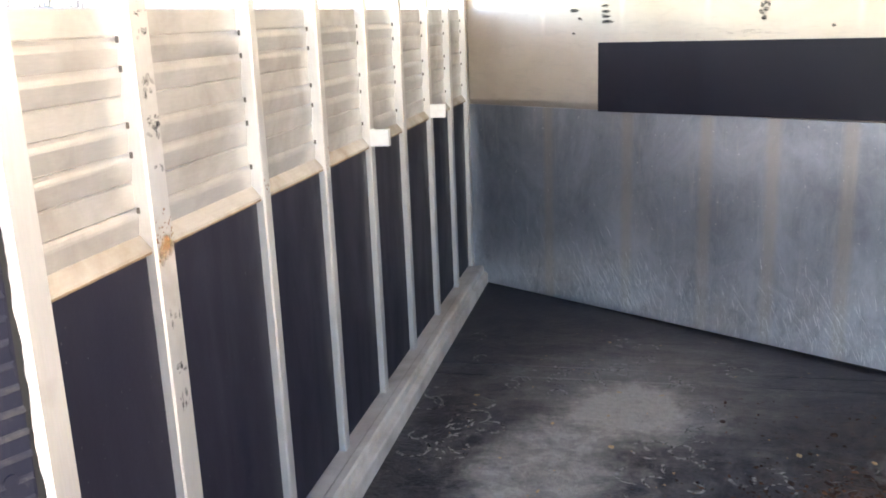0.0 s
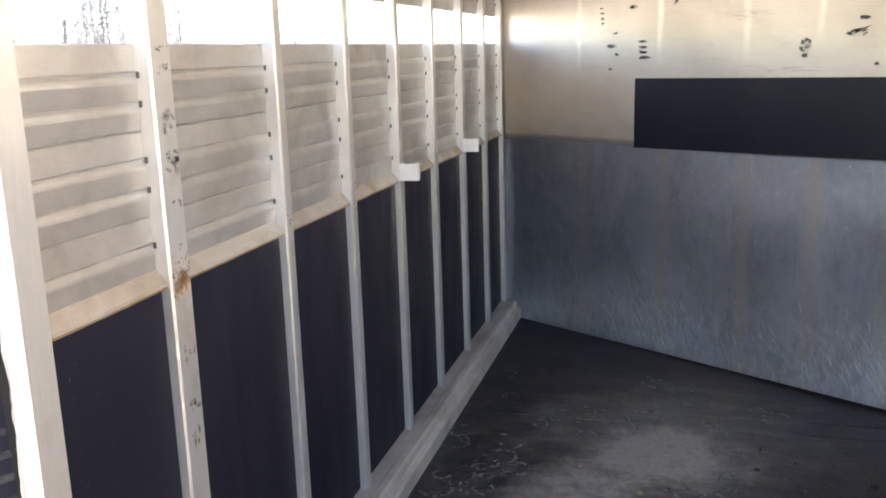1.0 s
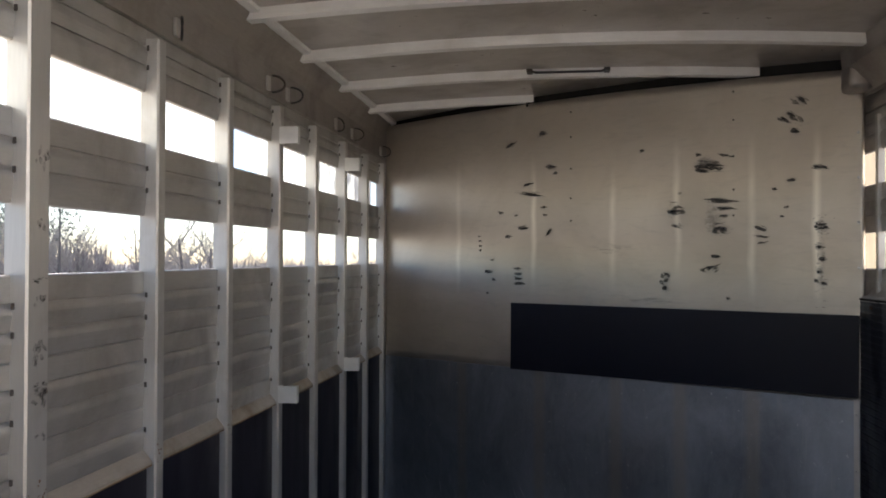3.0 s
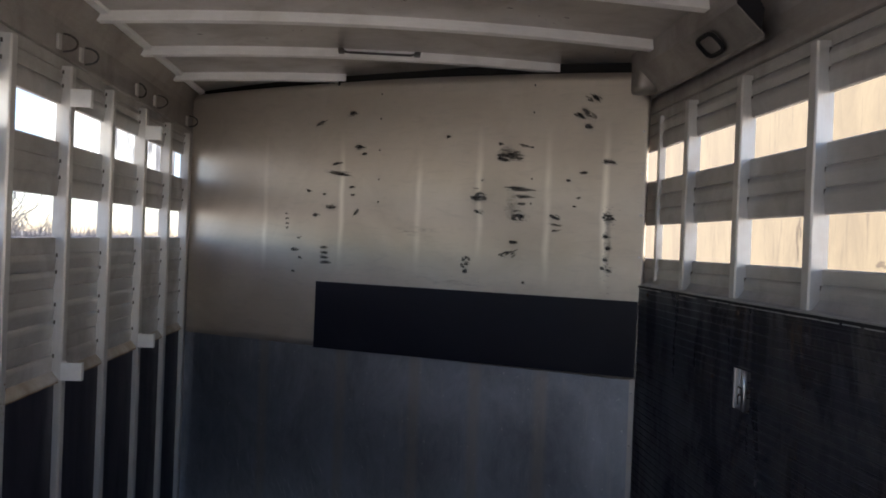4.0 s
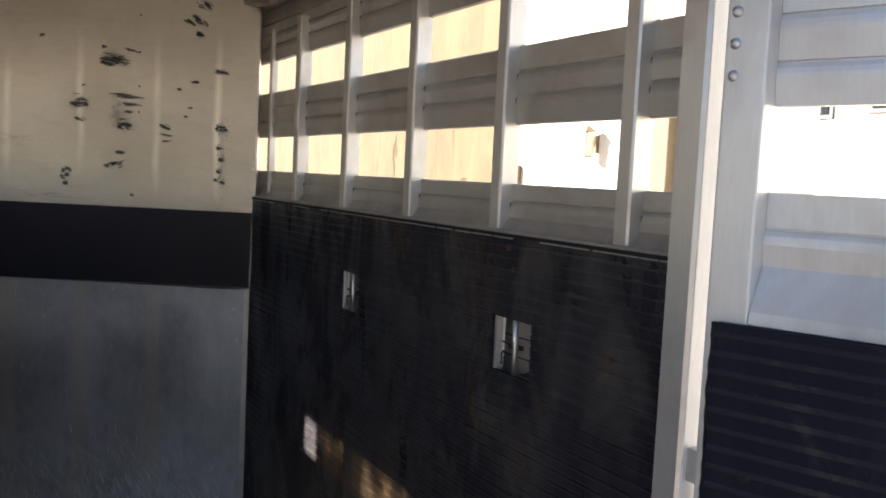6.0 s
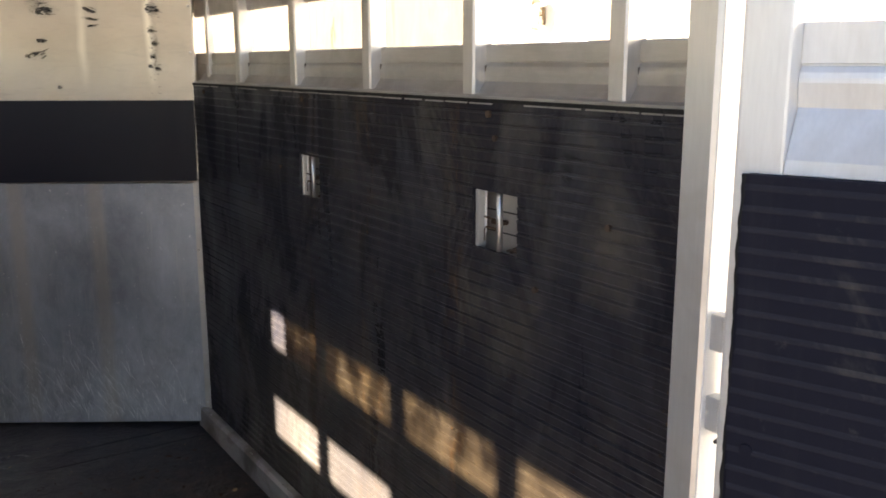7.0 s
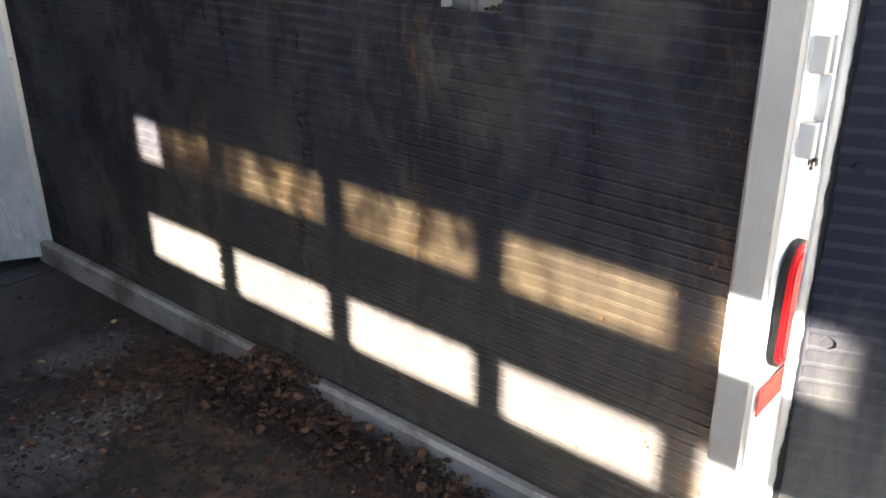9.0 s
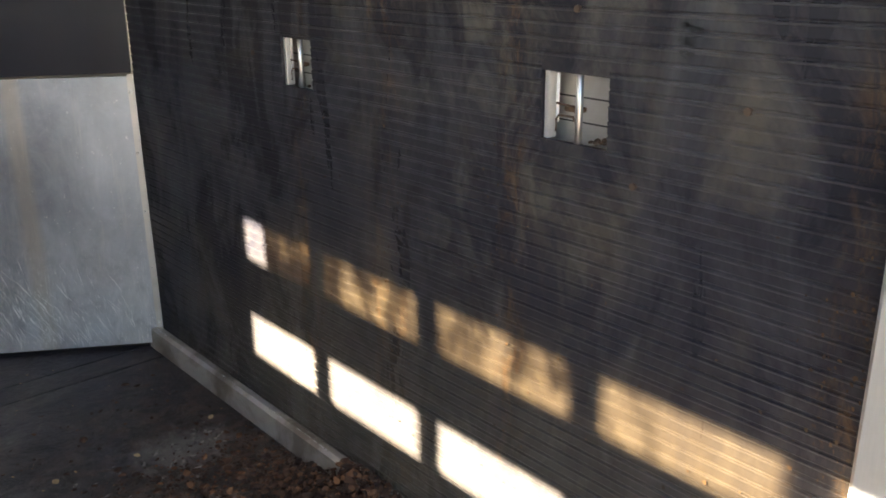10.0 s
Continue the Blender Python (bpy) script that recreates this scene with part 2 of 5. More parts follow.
def floor_mat():
    """Black mat: one trodden pale dust patch in the middle, brown muck trodden in along the right, hoof swirls."""
    m = Mat("dusty_rubber_floor", 0.62, 0.0, 0.35)

    def blot(c, r):
        d = m.t.nodes.new("ShaderNodeVectorMath")
        d.operation = "SUBTRACT"
        m.link(m.co, d.inputs[0])
        d.inputs[1].default_value = c
        e = m.t.nodes.new("ShaderNodeVectorMath")
        e.operation = "DIVIDE"
        m.link(d.outputs[0], e.inputs[0])
        e.inputs[1].default_value = r
        n = m.t.nodes.new("ShaderNodeVectorMath")
        n.operation = "LENGTH"
        m.link(e.outputs[0], n.inputs[0])
        return n.outputs["Value"]

    wob = m.noise(size=4.2, detail=9, rough=0.72, distort=0.5)
    lobes = m.maths("MINIMUM", blot((-0.4, 1.36, 0), (0.26, 0.36, 1)), blot((-0.12, 1.82, 0), (0.26, 0.24, 1)))
    patch = m.ramp(m.maths("ADD", lobes, m.maths("MULTIPLY", wob, 2.0)), 2.2, 1.6)
    veil = m.ramp(m.maths("ADD", blot((-0.1, 2.05, 0), (0.6, 0.6, 1)), m.maths("MULTIPLY", m.noise((0.6, 2.2, 1), 5.0, 7, 0.7, 0.9), 1.8)), 1.95, 1.2)
    mid = m.maths("MULTIPLY", m.ramp(m.noise(size=6.0, detail=8, rough=0.72, distort=0.4), 0.42, 0.7), m.ramp(blot((-0.25, 1.5, 0), (1.0, 1.3, 1)), 1.5, 0.5))
    swirl = m.ramp(m.noise(size=15, detail=5, rough=0.7, distort=2.8), 0.56, 0.7)
    dust = m.maths("MINIMUM", m.maths("ADD", m.maths("MULTIPLY", m.maths("MULTIPLY", patch, m.ramp(m.noise(size=11, detail=8, rough=0.68, distort=0.8), 0.34, 0.62, 0.5, 1.0)), 0.9), m.maths("MULTIPLY", m.maths("ADD", m.maths("ADD", mid, m.maths("MULTIPLY", veil, 1.5)), swirl), 0.24)), 1.0)
    muck = m.ramp(m.maths("ADD", blot((0.85, 0.75, 0), (0.8, 1.6, 1)), m.maths("MULTIPLY", m.noise(size=9, detail=8, rough=0.75, distort=0.6), 1.2)), 1.5, 1.0)
    # grey sheen of the wet floor near the heap, put into the colour as smears
    sheen_pools = m.maths("MINIMUM", blot((0.72, 1.5, 0), (0.2, 0.14, 1)), m.maths("MINIMUM", blot((0.6, 1.17, 0), (0.16, 0.13, 1)), blot((0.4, 1.14, 0), (0.22, 0.2, 1))))
    smear = m.ramp(m.maths("ADD", sheen_pools, m.maths("MULTIPLY", m.noise((2.2, 1, 1), 8, 5, 0.6, 1.4), 2.4)), 2.05, 1.55, 0.0, 0.85)
    grit = m.ramp(m.noise(size=42, detail=7, rough=0.75), 0.36, 0.6, 0.8, 1.0)
    base = m.mix(m.maths("MULTIPLY", dust, grit), (0.0155, 0.0143, 0.0205), (0.33, 0.314, 0.28))
    trodden = m.mix(m.maths("MULTIPLY", muck, 0.85), base, m.mix(m.ramp(m.noise(size=16, detail=8, rough=0.7, distort=0.5), 0.46, 0.62), (0.016, 0.0125, 0.0105), (0.1, 0.062, 0.041)))
    m.set("Base Color", m.mix(smear, trodden, (0.11, 0.105, 0.103)))
    m.set("Roughness", m.ramp(m.maths("ADD", dust, m.maths("MULTIPLY", m.noise(size=5, detail=5), 0.6)), 0.2, 1.1, 0.46, 0.9))
    m.bump(m.maths("ADD", m.noise(size=55, detail=5), m.maths("ADD", mid, m.maths("MULTIPLY", m.maths("MULTIPLY", muck, m.noise(size=28, detail=6)), 5.0))), 0.8, 0.007)
    return m.m


FLOOR = floor_mat()
DARK = Mat("dark_chase_inside", 0.8).set("Base Color", (0.012, 0.012, 0.016)).m
STEEL = metal_mat("zinc_plated_steel", (0.62, 0.62, 0.62), (0.35, 0.28, 0.2), 0.9, 0.35, (1, 1, 1), (0.5, 0.75))
IRON = metal_mat("dark_tie_ring_steel", (0.08, 0.08, 0.08), (0.12, 0.08, 0.05), 0.7, 0.45, (1, 1, 1))


def plain(name, colour, rough=0.5, metal=0.0, vary=0.15, size=8.0):
    m = Mat(name, rough, metal)
    n = m.noise(size=size, detail=5)
    m.set("Base Color", m.mix(m.ramp(n, 0.3, 0.7), tuple(c * (1 - vary) for c in colour), tuple(min(1, c * (1 + vary)) for c in colour)))
    m.bump(n, 0.1, 0.001)
    return m.m


RED = plain("red_lamp_lens", (0.62, 0.012, 0.016), 0.18, vary=0.05)
TAPE_RED = plain("red_reflective_tape", (0.55, 0.05, 0.03), 0.35, vary=0.05)
BRACKET = plain("pale_bracket_plate", (0.74, 0.73, 0.7), 0.4, 0.3)
BARK = plain("grey_brown_bark", (0.16, 0.15, 0.145), 0.9, size=20)
TWIG = plain("bare_twig_bark", (0.29, 0.275, 0.26), 0.9)
NEEDLE = plain("winter_foliage", (0.16, 0.175, 0.15), 0.8, vary=0.4, size=2)
SCRATCH = plain("bright_scratched_metal", (0.88, 0.9, 0.92), 0.5, 0.1)


def thin_film(name, colour, low, high, stretch, size):
    """A broken film of dirt: the metal shows through where the film is worn away."""
    m = Mat(name, 0.75)
    m.set("Base Color", colour)
    m.set("Alpha", m.ramp(m.noise(stretch, size, 5, 0.7, 0.5), 0.35, 0.62, low, high))
    return m.m


SCUFF = thin_film("black_rubber_scuff", (0.085, 0.078, 0.073), 0.15, 0.92, (1, 1, 3.5), 38)
SMUDGE = thin_film("grey_rubber_smudge", (0.14, 0.13, 0.12), 0.0, 0.11, (1, 1, 4), 20)


def crumb_mat(name, a, b):
    m = Mat(name, 0.95)
    g = m.t.nodes.new("ShaderNodeNewGeometry")
    m.set("Base Color", m.mix(m.maths("POWER", g.outputs["Random Per Island"], 3.2), a, b))
    m.bump(m.noise(size=300, detail=3), 0.5, 0.002)
    return m.m


MUCK = crumb_mat("dry_manure_and_shavings", (0.026, 0.0125, 0.008), (0.15, 0.074, 0.037))
CHIP = plain("pale_wood_shaving", (0.34, 0.24, 0.13), 0.9, vary=0.3, size=30)

# ---------------------------------------------------------------- mesh helpers


def box(bm, lo, hi, bevel=0.0):
    r = bmesh.ops.create_cube(bm, size=1.0)
    vs = r["verts"]
    for v in vs:
        v.co = Vector(((lo[i] + hi[i]) / 2 + v.co[i] * (hi[i] - lo[i])) for i in range(3))
    if bevel:
        es = list({e for v in vs for e in v.link_edges})
        bmesh.ops.bevel(bm, geom=es, offset=bevel, segments=2, affect="EDGES", profile=0.6)
    return vs


def prism(bm, outline, axis, a, b):
    """Extrude a closed outline along axis from a to b. Outline coordinates fill the other two axes in order."""
    rest = [i for i in range(3) if i != axis]

    def at(p, s):
        c = [0.0, 0.0, 0.0]
        c[axis], c[rest[0]], c[rest[1]] = s, p[0], p[1]
        return bm.verts.new(c)

    va, vb = [at(p, a) for p in outline], [at(p, b) for p in outline]
    n = len(outline)
    for i in range(n):
        bm.faces.new((va[i], va[(i + 1) % n], vb[(i + 1) % n], vb[i]))
    bm.faces.new(va)
    bm.faces.new(vb[::-1])


def rod(bm, a, b, r, n=10, r2=None):
    """A capped, tapered round bar from a to b."""
    a, b = Vector(a), Vector(b)
    q = (b - a).to_track_quat("Z", "Y")
    u, w = q @ Vector((1, 0, 0)), q @ Vector((0, 1, 0))
    ring = [(math.cos(k * math.tau / n), math.sin(k * math.tau / n)) for k in range(n)]
    lo = [bm.verts.new(a + (u * c + w * d) * r) for c, d in ring]
    e = r if r2 is None else r2
    hi = [bm.verts.new(b + (u * c + w * d) * e) for c, d in ring]
    for k in range(n):
        bm.faces.new((lo[k], lo[(k + 1) % n], hi[(k + 1) % n], hi[k]))
    bm.faces.new(lo[::-1])
    bm.faces.new(hi)


def tube_path(bm, pts, r, n=8, closed=False):
    pts = [Vector(p) for p in pts]
    k = len(pts)
    rings = []
    for i, p in enumerate(pts):
        d = (pts[(i + 1) % k] - pts[i - 1]) if closed or 0 < i < k - 1 else (pts[1] - pts[0] if i == 0 else pts[-1] - pts[-2])
        q = d.to_track_quat("Z", "Y")
        rings.append([bm.verts.new(p + q @ Vector((r * math.cos(j * math.tau / n), r * math.sin(j * math.tau / n), 0))) for j in range(n)])
    for i in range(k if closed else k - 1):
        u, w = rings[i], rings[(i + 1) % k]
        shift = min(range(n), key=lambda s: sum((u[j].co - w[(j + s) % n].co).length for j in range(n))) if closed and i == k - 1 else 0
        for j in range(n):
            bm.faces.new((u[j], u[(j + 1) % n], w[(j + 1 + shift) % n], w[(j + shift) % n]))
    if not closed:
        bm.faces.new(rings[0][::-1])
        bm.faces.new(rings[-1])


def mesh_of(name, bm, material, smooth=False):
    bmesh.ops.recalc_face_normals(bm, faces=bm.faces)
    me = bpy.data.meshes.new(name)
    bm.to_mesh(me)
    bm.free()
    for x in material if isinstance(material, (list, tuple)) else [material]:
        me.materials.append(x)
    if smooth:
        me.shade_smooth()
    return me


def part(name, bm, material, parent, label="", smooth=False):
    ob = new(name, mesh_of(name, bm, material, smooth))
    ob.parent = parent
    return tagged(ob, label)


def thing(name, bm, material, label, category, kind="", group="", smooth=False):
    return tagged(new(name, mesh_of(name, bm, material, smooth)), label, category, group, kind)


def holder(name, label, category, kind="", group=""):
    return tagged(new(name), label, category, group, kind)


def B():
    return bmesh.new()


# ---------------------------------------------------------------- plan
XS = 1.02          # inner face of the slatted sides
SKIN = 0.014       # thickness of the slat planks
XF = 0.988         # inner face of the posts
Y0, Y1 = -0.20, 4.10
SILL, LOW_TOP, UP_BOT, UP_TOP = 1.418, 1.545, 1.715, 1.832
HEAD = 1.955
ROOF = 2.205
LEFT_POSTS = (0.305, 0.805, 1.240, 1.690, 2.120, 2.567, 2.997, 3.392)
RIGHT_POSTS = (0.003, 0.424, 0.855, 1.290, 1.725)
DIV_SLOPE = (2.20 - 3.43) / (0.93 + 0.98)


def div_y(x):
    return 3.43 + DIV_SLOPE * (x + 0.98)


def plank(bm, side, z0, z1, lips, y0, y1):
    """A plank along y of lapped boards: under each thin groove the face rolls out, then leans slowly back."""
    s = side
    pts = [(s * (XS + SKIN), z0), (s * (XS + SKIN), z1), (s * (XS + 0.003), z1), (s * XS, z1 - 0.003)]
    for z in sorted(lips, reverse=True):
        pts += [(s * XS, z + 0.0045), (s * (XS + 0.0045), z + 0.0038), (s * (XS + 0.0045), z + 0.0012), (s * (XS + 0.0002), z + 0.0006),
                (s * (XS - 0.0028), z - 0.0055), (s * (XS - 0.0042), z - 0.012), (s * (XS - 0.0045), z - 0.017)]
    pts += [(s * XS, z0 + 0.003), (s * (XS + 0.003), z0)]
    prism(bm, pts, 1, y0, y1)


def side_wall(side, name, label, posts, low_base, y0):
    w = holder(name, label, "wall", "structure")
    lower = [(low_base, 1.102, (1.05,)), (1.102, 1.26, (1.21, 1.155)), (1.26, SILL, (1.364, 1.312))] if side < 0 else [(1.26, SILL, (1.379,))]
    for z0, z1, lips in lower + [(LOW_TOP, UP_BOT, (1.657, 1.606)), (UP_TOP, HEAD + 0.02, (1.934, 1.891))]:
        bm = B()
        plank(bm, side, z0 + 0.0002, z1 - 0.0002, lips, y0, Y1)
        part("slat_plank", bm, ALU_SLAT, w)
    # header beam with a rolled lower edge
    bm = B()
    s = side
    prism(bm, [(s * (XS + SKIN), HEAD + 0.02), (s * (XS + SKIN), ROOF), (s * 0.96, ROOF), (s * 0.96, 2.172), (s * 0.967, 2.153), (s * 0.98, 2.128), (s * 0.994, 2.105), (s * 1.006, 2.075),
               (s * 1.011, 2.03), (s * 1.012, HEAD + 0.035), (s * 1.014, HEAD + 0.024), (s * XS, HEAD + 0.02)], 1, y0, Y1)
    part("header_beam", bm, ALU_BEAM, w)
    for y in posts:
        bm = B()
        c = 0.004
        wide = 0.068 if side < 0 and y in (posts[0], posts[-1]) else 0.041
        prism(bm, [(s * XF, y + c), (s * XF, y + wide - c), (s * (XF + c), y + wide), (s * (XS + 0.012), y + wide), (s * (XS + 0.012), y), (s * (XF + c), y)],
              2, 0.085 if side < 0 else 0.02, HEAD - 0.004)
        part("post", bm, ALU_POST, w)
    return w


wall_left = side_wall(-1, "wall_left", "slatted aluminium trailer wall with two rows of air gaps", LEFT_POSTS, 0.985, Y0)
wall_right = side_wall(1, "wall_right", "slatted aluminium trailer wall above a ribbed rubber mat", RIGHT_POSTS, 1.26, Y0)

bm = B()
box(bm, (1.008, 2.085, 1.322), (XS + 0.012, 2.112, HEAD - 0.004), 0.002)
part("corner_strip", bm, ALU_POST, wall_right)

# outer skin below the slats
for s, w, z in ((-1, wall_left, 0.985), (1, wall_right, 1.26)):
    bm = B()
    box(bm, (min(s * XS, s * (XS + SKIN)) if s > 0 else -XS - SKIN, Y0, -0.12), (XS + SKIN if s > 0 else -XS, Y1, z))
    part("lower_skin", bm, ALU_SLAT, w)

# rubber between the left posts and the angled strip above each
edges = (0.0,) + LEFT_POSTS
for a, b in zip(edges, LEFT_POSTS):
    y0, y1 = (a + (0.068 if a == LEFT_POSTS[0] else 0.041) if a else -0.14), b
    bm = B()
    box(bm, (-XS + 0.0005, y0 + 0.002, 0.09), (-XS + 0.012, y1 - 0.002, 0.968), 0.003)
    part("rubber_panel", bm, RUB_LEFT, wall_left, "smooth black rubber panel between posts")
    bm = B()
    prism(bm, [(-XS, 1.0), (-XS + 0.004, 0.999), (-XS + 0.024, 0.975), (-XS + 0.024, 0.969), (-XS, 0.969)], 1, y0 + 0.001, y1 - 0.001)
    part("cap_strip", bm, ALU_CAP, wall_left)
    bm = B()
    box(bm, (-XS + 0.0125, y0 + 0.001, 0.9645), (-XS + 0.0245, y1 - 0.001, 0.9688), 0.001)
    part("cap_edge", bm, CAP_EDGE, wall_left, "rusty brown lower edge")

# floor rail on the left, with a rolled step
bm = B()
prism(bm, [(-XS, 0.0), (-XS, 0.085), (-0.965, 0.085), (-0.958, 0.09), (-0.935, 0.09), (-0.928, 0.084), (-0.926, 0.06), (-0.908, 0.056), (-0.904, 0.05), (-0.904, 0.0)], 1, -0.14, 3.40)
part("floor_rail", bm, ALU_RAIL, wall_left)

# ribbed rubber mat on the right, with two windows cut for the tie bars
CUTS = ((0.259, 0.405, 1.018, 1.136), (1.126, 1.255, 1.019, 1.134))
XM = 0.975


RIB_PITCH = 0.0248


def ribbed_strip(bm, y0, y1, z0, z1, x=XM):
    pts = [(x + 0.012, z1), (x + 0.012, z0)]
    k0, k1 = math.ceil(z0 / RIB_PITCH), math.floor(z1 / RIB_PITCH)
    pts.append((x, z0))
    for k in range(k0, k1 + 1):
        z = k * RIB_PITCH
        if z - 0.006 > z0 and z + 0.006 < z1:
            pts += [(x, z - 0.0048), (x - 0.0018, z - 0.0024), (x - 0.0016, z - 0.0006), (x + 0.0016, z + 0.0006), (x + 0.0022, z + 0.003), (x, z + 0.0058)]
    pts.append((x, z1))
    prism(bm, pts, 1, y0, y1)


bm = B()
ya = -0.245
for y0, y1, z0, z1 in CUTS:
    ribbed_strip(bm, ya, y0, 0.02, 1.309)
    ribbed_strip(bm, y0, y1, 0.02, z0)
    ribbed_strip(bm, y0, y1, z1, 1.309)
    ya = y1
ribbed_strip(bm, ya, 2.18, 0.02, 1.309)
bmesh.ops.remove_doubles(bm, verts=bm.verts, dist=0.0002)
for f_ in bm.faces:
    f_.material_index = int(sum(v.co.x for v in f_.verts) / len(f_.verts) < XM - 0.0003 and len(f_.verts) == 4)
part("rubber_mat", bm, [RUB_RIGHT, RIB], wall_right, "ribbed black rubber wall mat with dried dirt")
bm = B()
prism(bm, [(XM + 0.001, 1.3095), (XM + 0.001, 1.318), (1.0, 1.322), (XS + 0.001, 1.352), (XS + 0.001, 1.3095)], 1, -0.245, 2.17)
part("cap_ledge", bm, ALU_SLAT, wall_right)
lip_rng = random.Random(23)
cuts = [-0.245] + [y for y in RIGHT_POSTS] + [2.17]
lip, line = B(), B()
for a, b in zip(cuts, cuts[1:]):
    n = 5
    for k in range(n):
        ya, yb = a + (b - a) * k / n, a + (b - a) * (k + 1) / n
        dz = lip_rng.uniform(-0.0004, 0.0004)
        box(lip, (XM - 0.0042, ya, 1.3065 + dz), (XM + 0.0008, yb - 0.0004, 1.3135 + dz * 0.4), 0.001)
        if lip_rng.random() < 0.85:
            box(line, (XM - 0.0028, ya + 0.001, 1.303 + dz), (XM - 0.0002, yb - 0.0008 - lip_rng.uniform(0, 0.02), 1.3058 + dz), 0.0006)
part("mat_lip", lip, SEAL, wall_right, "black rolled lip of the rubber mat")
part("mat_edge", line, ALU_SLAT, wall_right, "worn pale edge line under the lip")
bm = B()
prism(bm, [(XM - 0.001, 0.0), (XM - 0.001, 0.07), (0.965, 0.079), (0.948, 0.079), (0.938, 0.07), (0.936, 0.0)], 1, -0.25, 2.21)
part("kick_rail", bm, metal_mat("grimy_kick_rail", (0.36, 0.34, 0.32), (0.11, 0.088, 0.066), 0.35, 0.5, (6, 1, 6), (0.4, 0.6)), wall_right, "dull aluminium kick rail")

rail_rng = random.Random(14)
bm = B()
y = -0.24
while y < 2.18:
    L = rail_rng.uniform(0.008, 0.05)
    if rail_rng.random() < (0.8 if y < 1.4 else 0.35):
        w = rail_rng.uniform(0.0007, 0.0018)
        c = 0.9475 + rail_rng.uniform(-0.0008, 0.0008)
        prism(bm, [(c - w, 0.0795 - w * 0.55), (c - w * 0.2, 0.0803), (c + w, 0.0803), (c + w, 0.0788), (c - w * 0.3, 0.0776)], 1, y, y + L)
    y += L + rail_rng.uniform(0.002, 0.02)
tagged(part("worn_edge", bm, thin_film("worn_bright_edge", (0.8, 0.8, 0.79), 0.0, 0.7, (1, 1, 1), 55), wall_right, "bright worn edge of the kick rail"), kind="stuff")

# floor: two mats butted on a base
bm = B()
box(bm, (-XS, -0.30, -0.06), (XS, Y1, -0.012))
floor = thing("floor", bm, DARK, "black rubber trailer floor mat with pale dust", "floor", "structure")
for y0, y1 in ((-0.30, 2.1), (2.107, 2.218), (2.225, Y1 - 0.002)):
    bm = B()
    box(bm, (-XS + 0.001, y0, -0.0118), (XS - 0.001, y1, 0.0), 0.0025)
    part("floor_mat", bm, FLOOR, floor, "dusty black rubber mat")

# front end behind the divider
bm = B()
box(bm, (-XS - SKIN, Y1, -0.12), (XS + SKIN, Y1 + 0.04, ROOF))
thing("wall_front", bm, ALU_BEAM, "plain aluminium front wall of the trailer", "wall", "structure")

# ceiling: an arched sheet with roof bows under it, in one mesh
bm = B()
prof = []
for i in range(13):
    x = -XS - SKIN + (2 * XS + 2 * SKIN) * i / 12
    prof.append((x, 2.168 + 0.038 * (1 - (x / XS) ** 2)))
prism(bm, prof + [(x, z + 0.02) for x, z in prof[::-1]], 1, -0.33, Y1 + 0.04)
for f_ in bm.faces:
    f_.material_index = 0
for y, far in ((3.45, 0.985), (2.94, -0.2), (2.40, 0.77), (1.86, 0.985), (1.333, 0.985), (0.81, 0.985), (0.287, 0.985), (-0.226, 0.985)):
    b2 = []
    for i in range(13):
        x = -0.985 + (far + 0.985) * i / 12
        b2.append((x, 2.134 + 0.038 * (1 - (x / XS) ** 2)))
    before = set(bm.faces)
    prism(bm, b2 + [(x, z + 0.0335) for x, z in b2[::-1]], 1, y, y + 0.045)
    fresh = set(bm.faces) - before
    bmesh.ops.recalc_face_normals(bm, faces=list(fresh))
    # Paler metal only on faces turned down or rearward: daylight put into the colour.
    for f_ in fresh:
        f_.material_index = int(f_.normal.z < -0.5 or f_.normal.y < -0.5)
for s in (-1, 1):
    before = set(bm.faces)
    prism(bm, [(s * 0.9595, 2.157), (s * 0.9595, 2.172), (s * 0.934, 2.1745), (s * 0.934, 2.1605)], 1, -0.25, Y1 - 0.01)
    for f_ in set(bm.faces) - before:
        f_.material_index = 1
thing("ceiling", bm, [ALU_ROOF, ALU_RIB], "arched aluminium sheet ceiling, roof bows paler on their daylit faces", "ceiling", "structure")

# ---------------------------------------------------------------- slanted divider
divider = holder("divider_wall", "slanted aluminium divider wall with rubber pad and scuff marks", "divider", "structure")
DIR = Vector((1, DIV_SLOPE, 0)).normalized()
OUT = Vector((DIV_SLOPE, -1, 0)).normalized()


def div_place(x, z, out=0.0):
    p = Vector((x, div_y(x), z)) + OUT * out
    return p


def div_panel(outline, thick, out=0.0):
    bm = B()
    a = [bm.verts.new(div_place(x, z, out)) for x, z in outline]
    b = [bm.verts.new(div_place(x, z, out - thick)) for x, z in outline]
    n = len(a)
    for i in range(n):
        bm.faces.new((a[i], a[(i + 1) % n], b[(i + 1) % n], b[i]))
    bm.faces.new(a)
    bm.faces.new(b[::-1])
    return bm


XL, XR_ = -0.985, 0.985


def sheet_top(x):
    return 2.162 - 0.0113 * x - 0.0273 * x * x


def upper_outline(x):
    """Height of the sheet's top edge along the divider, with its clipped corner."""
    return sheet_top(x) if x < 0.945 else sheet_top(0.945) - 0.09 * min(1.0, (x - 0.945) / 0.03)


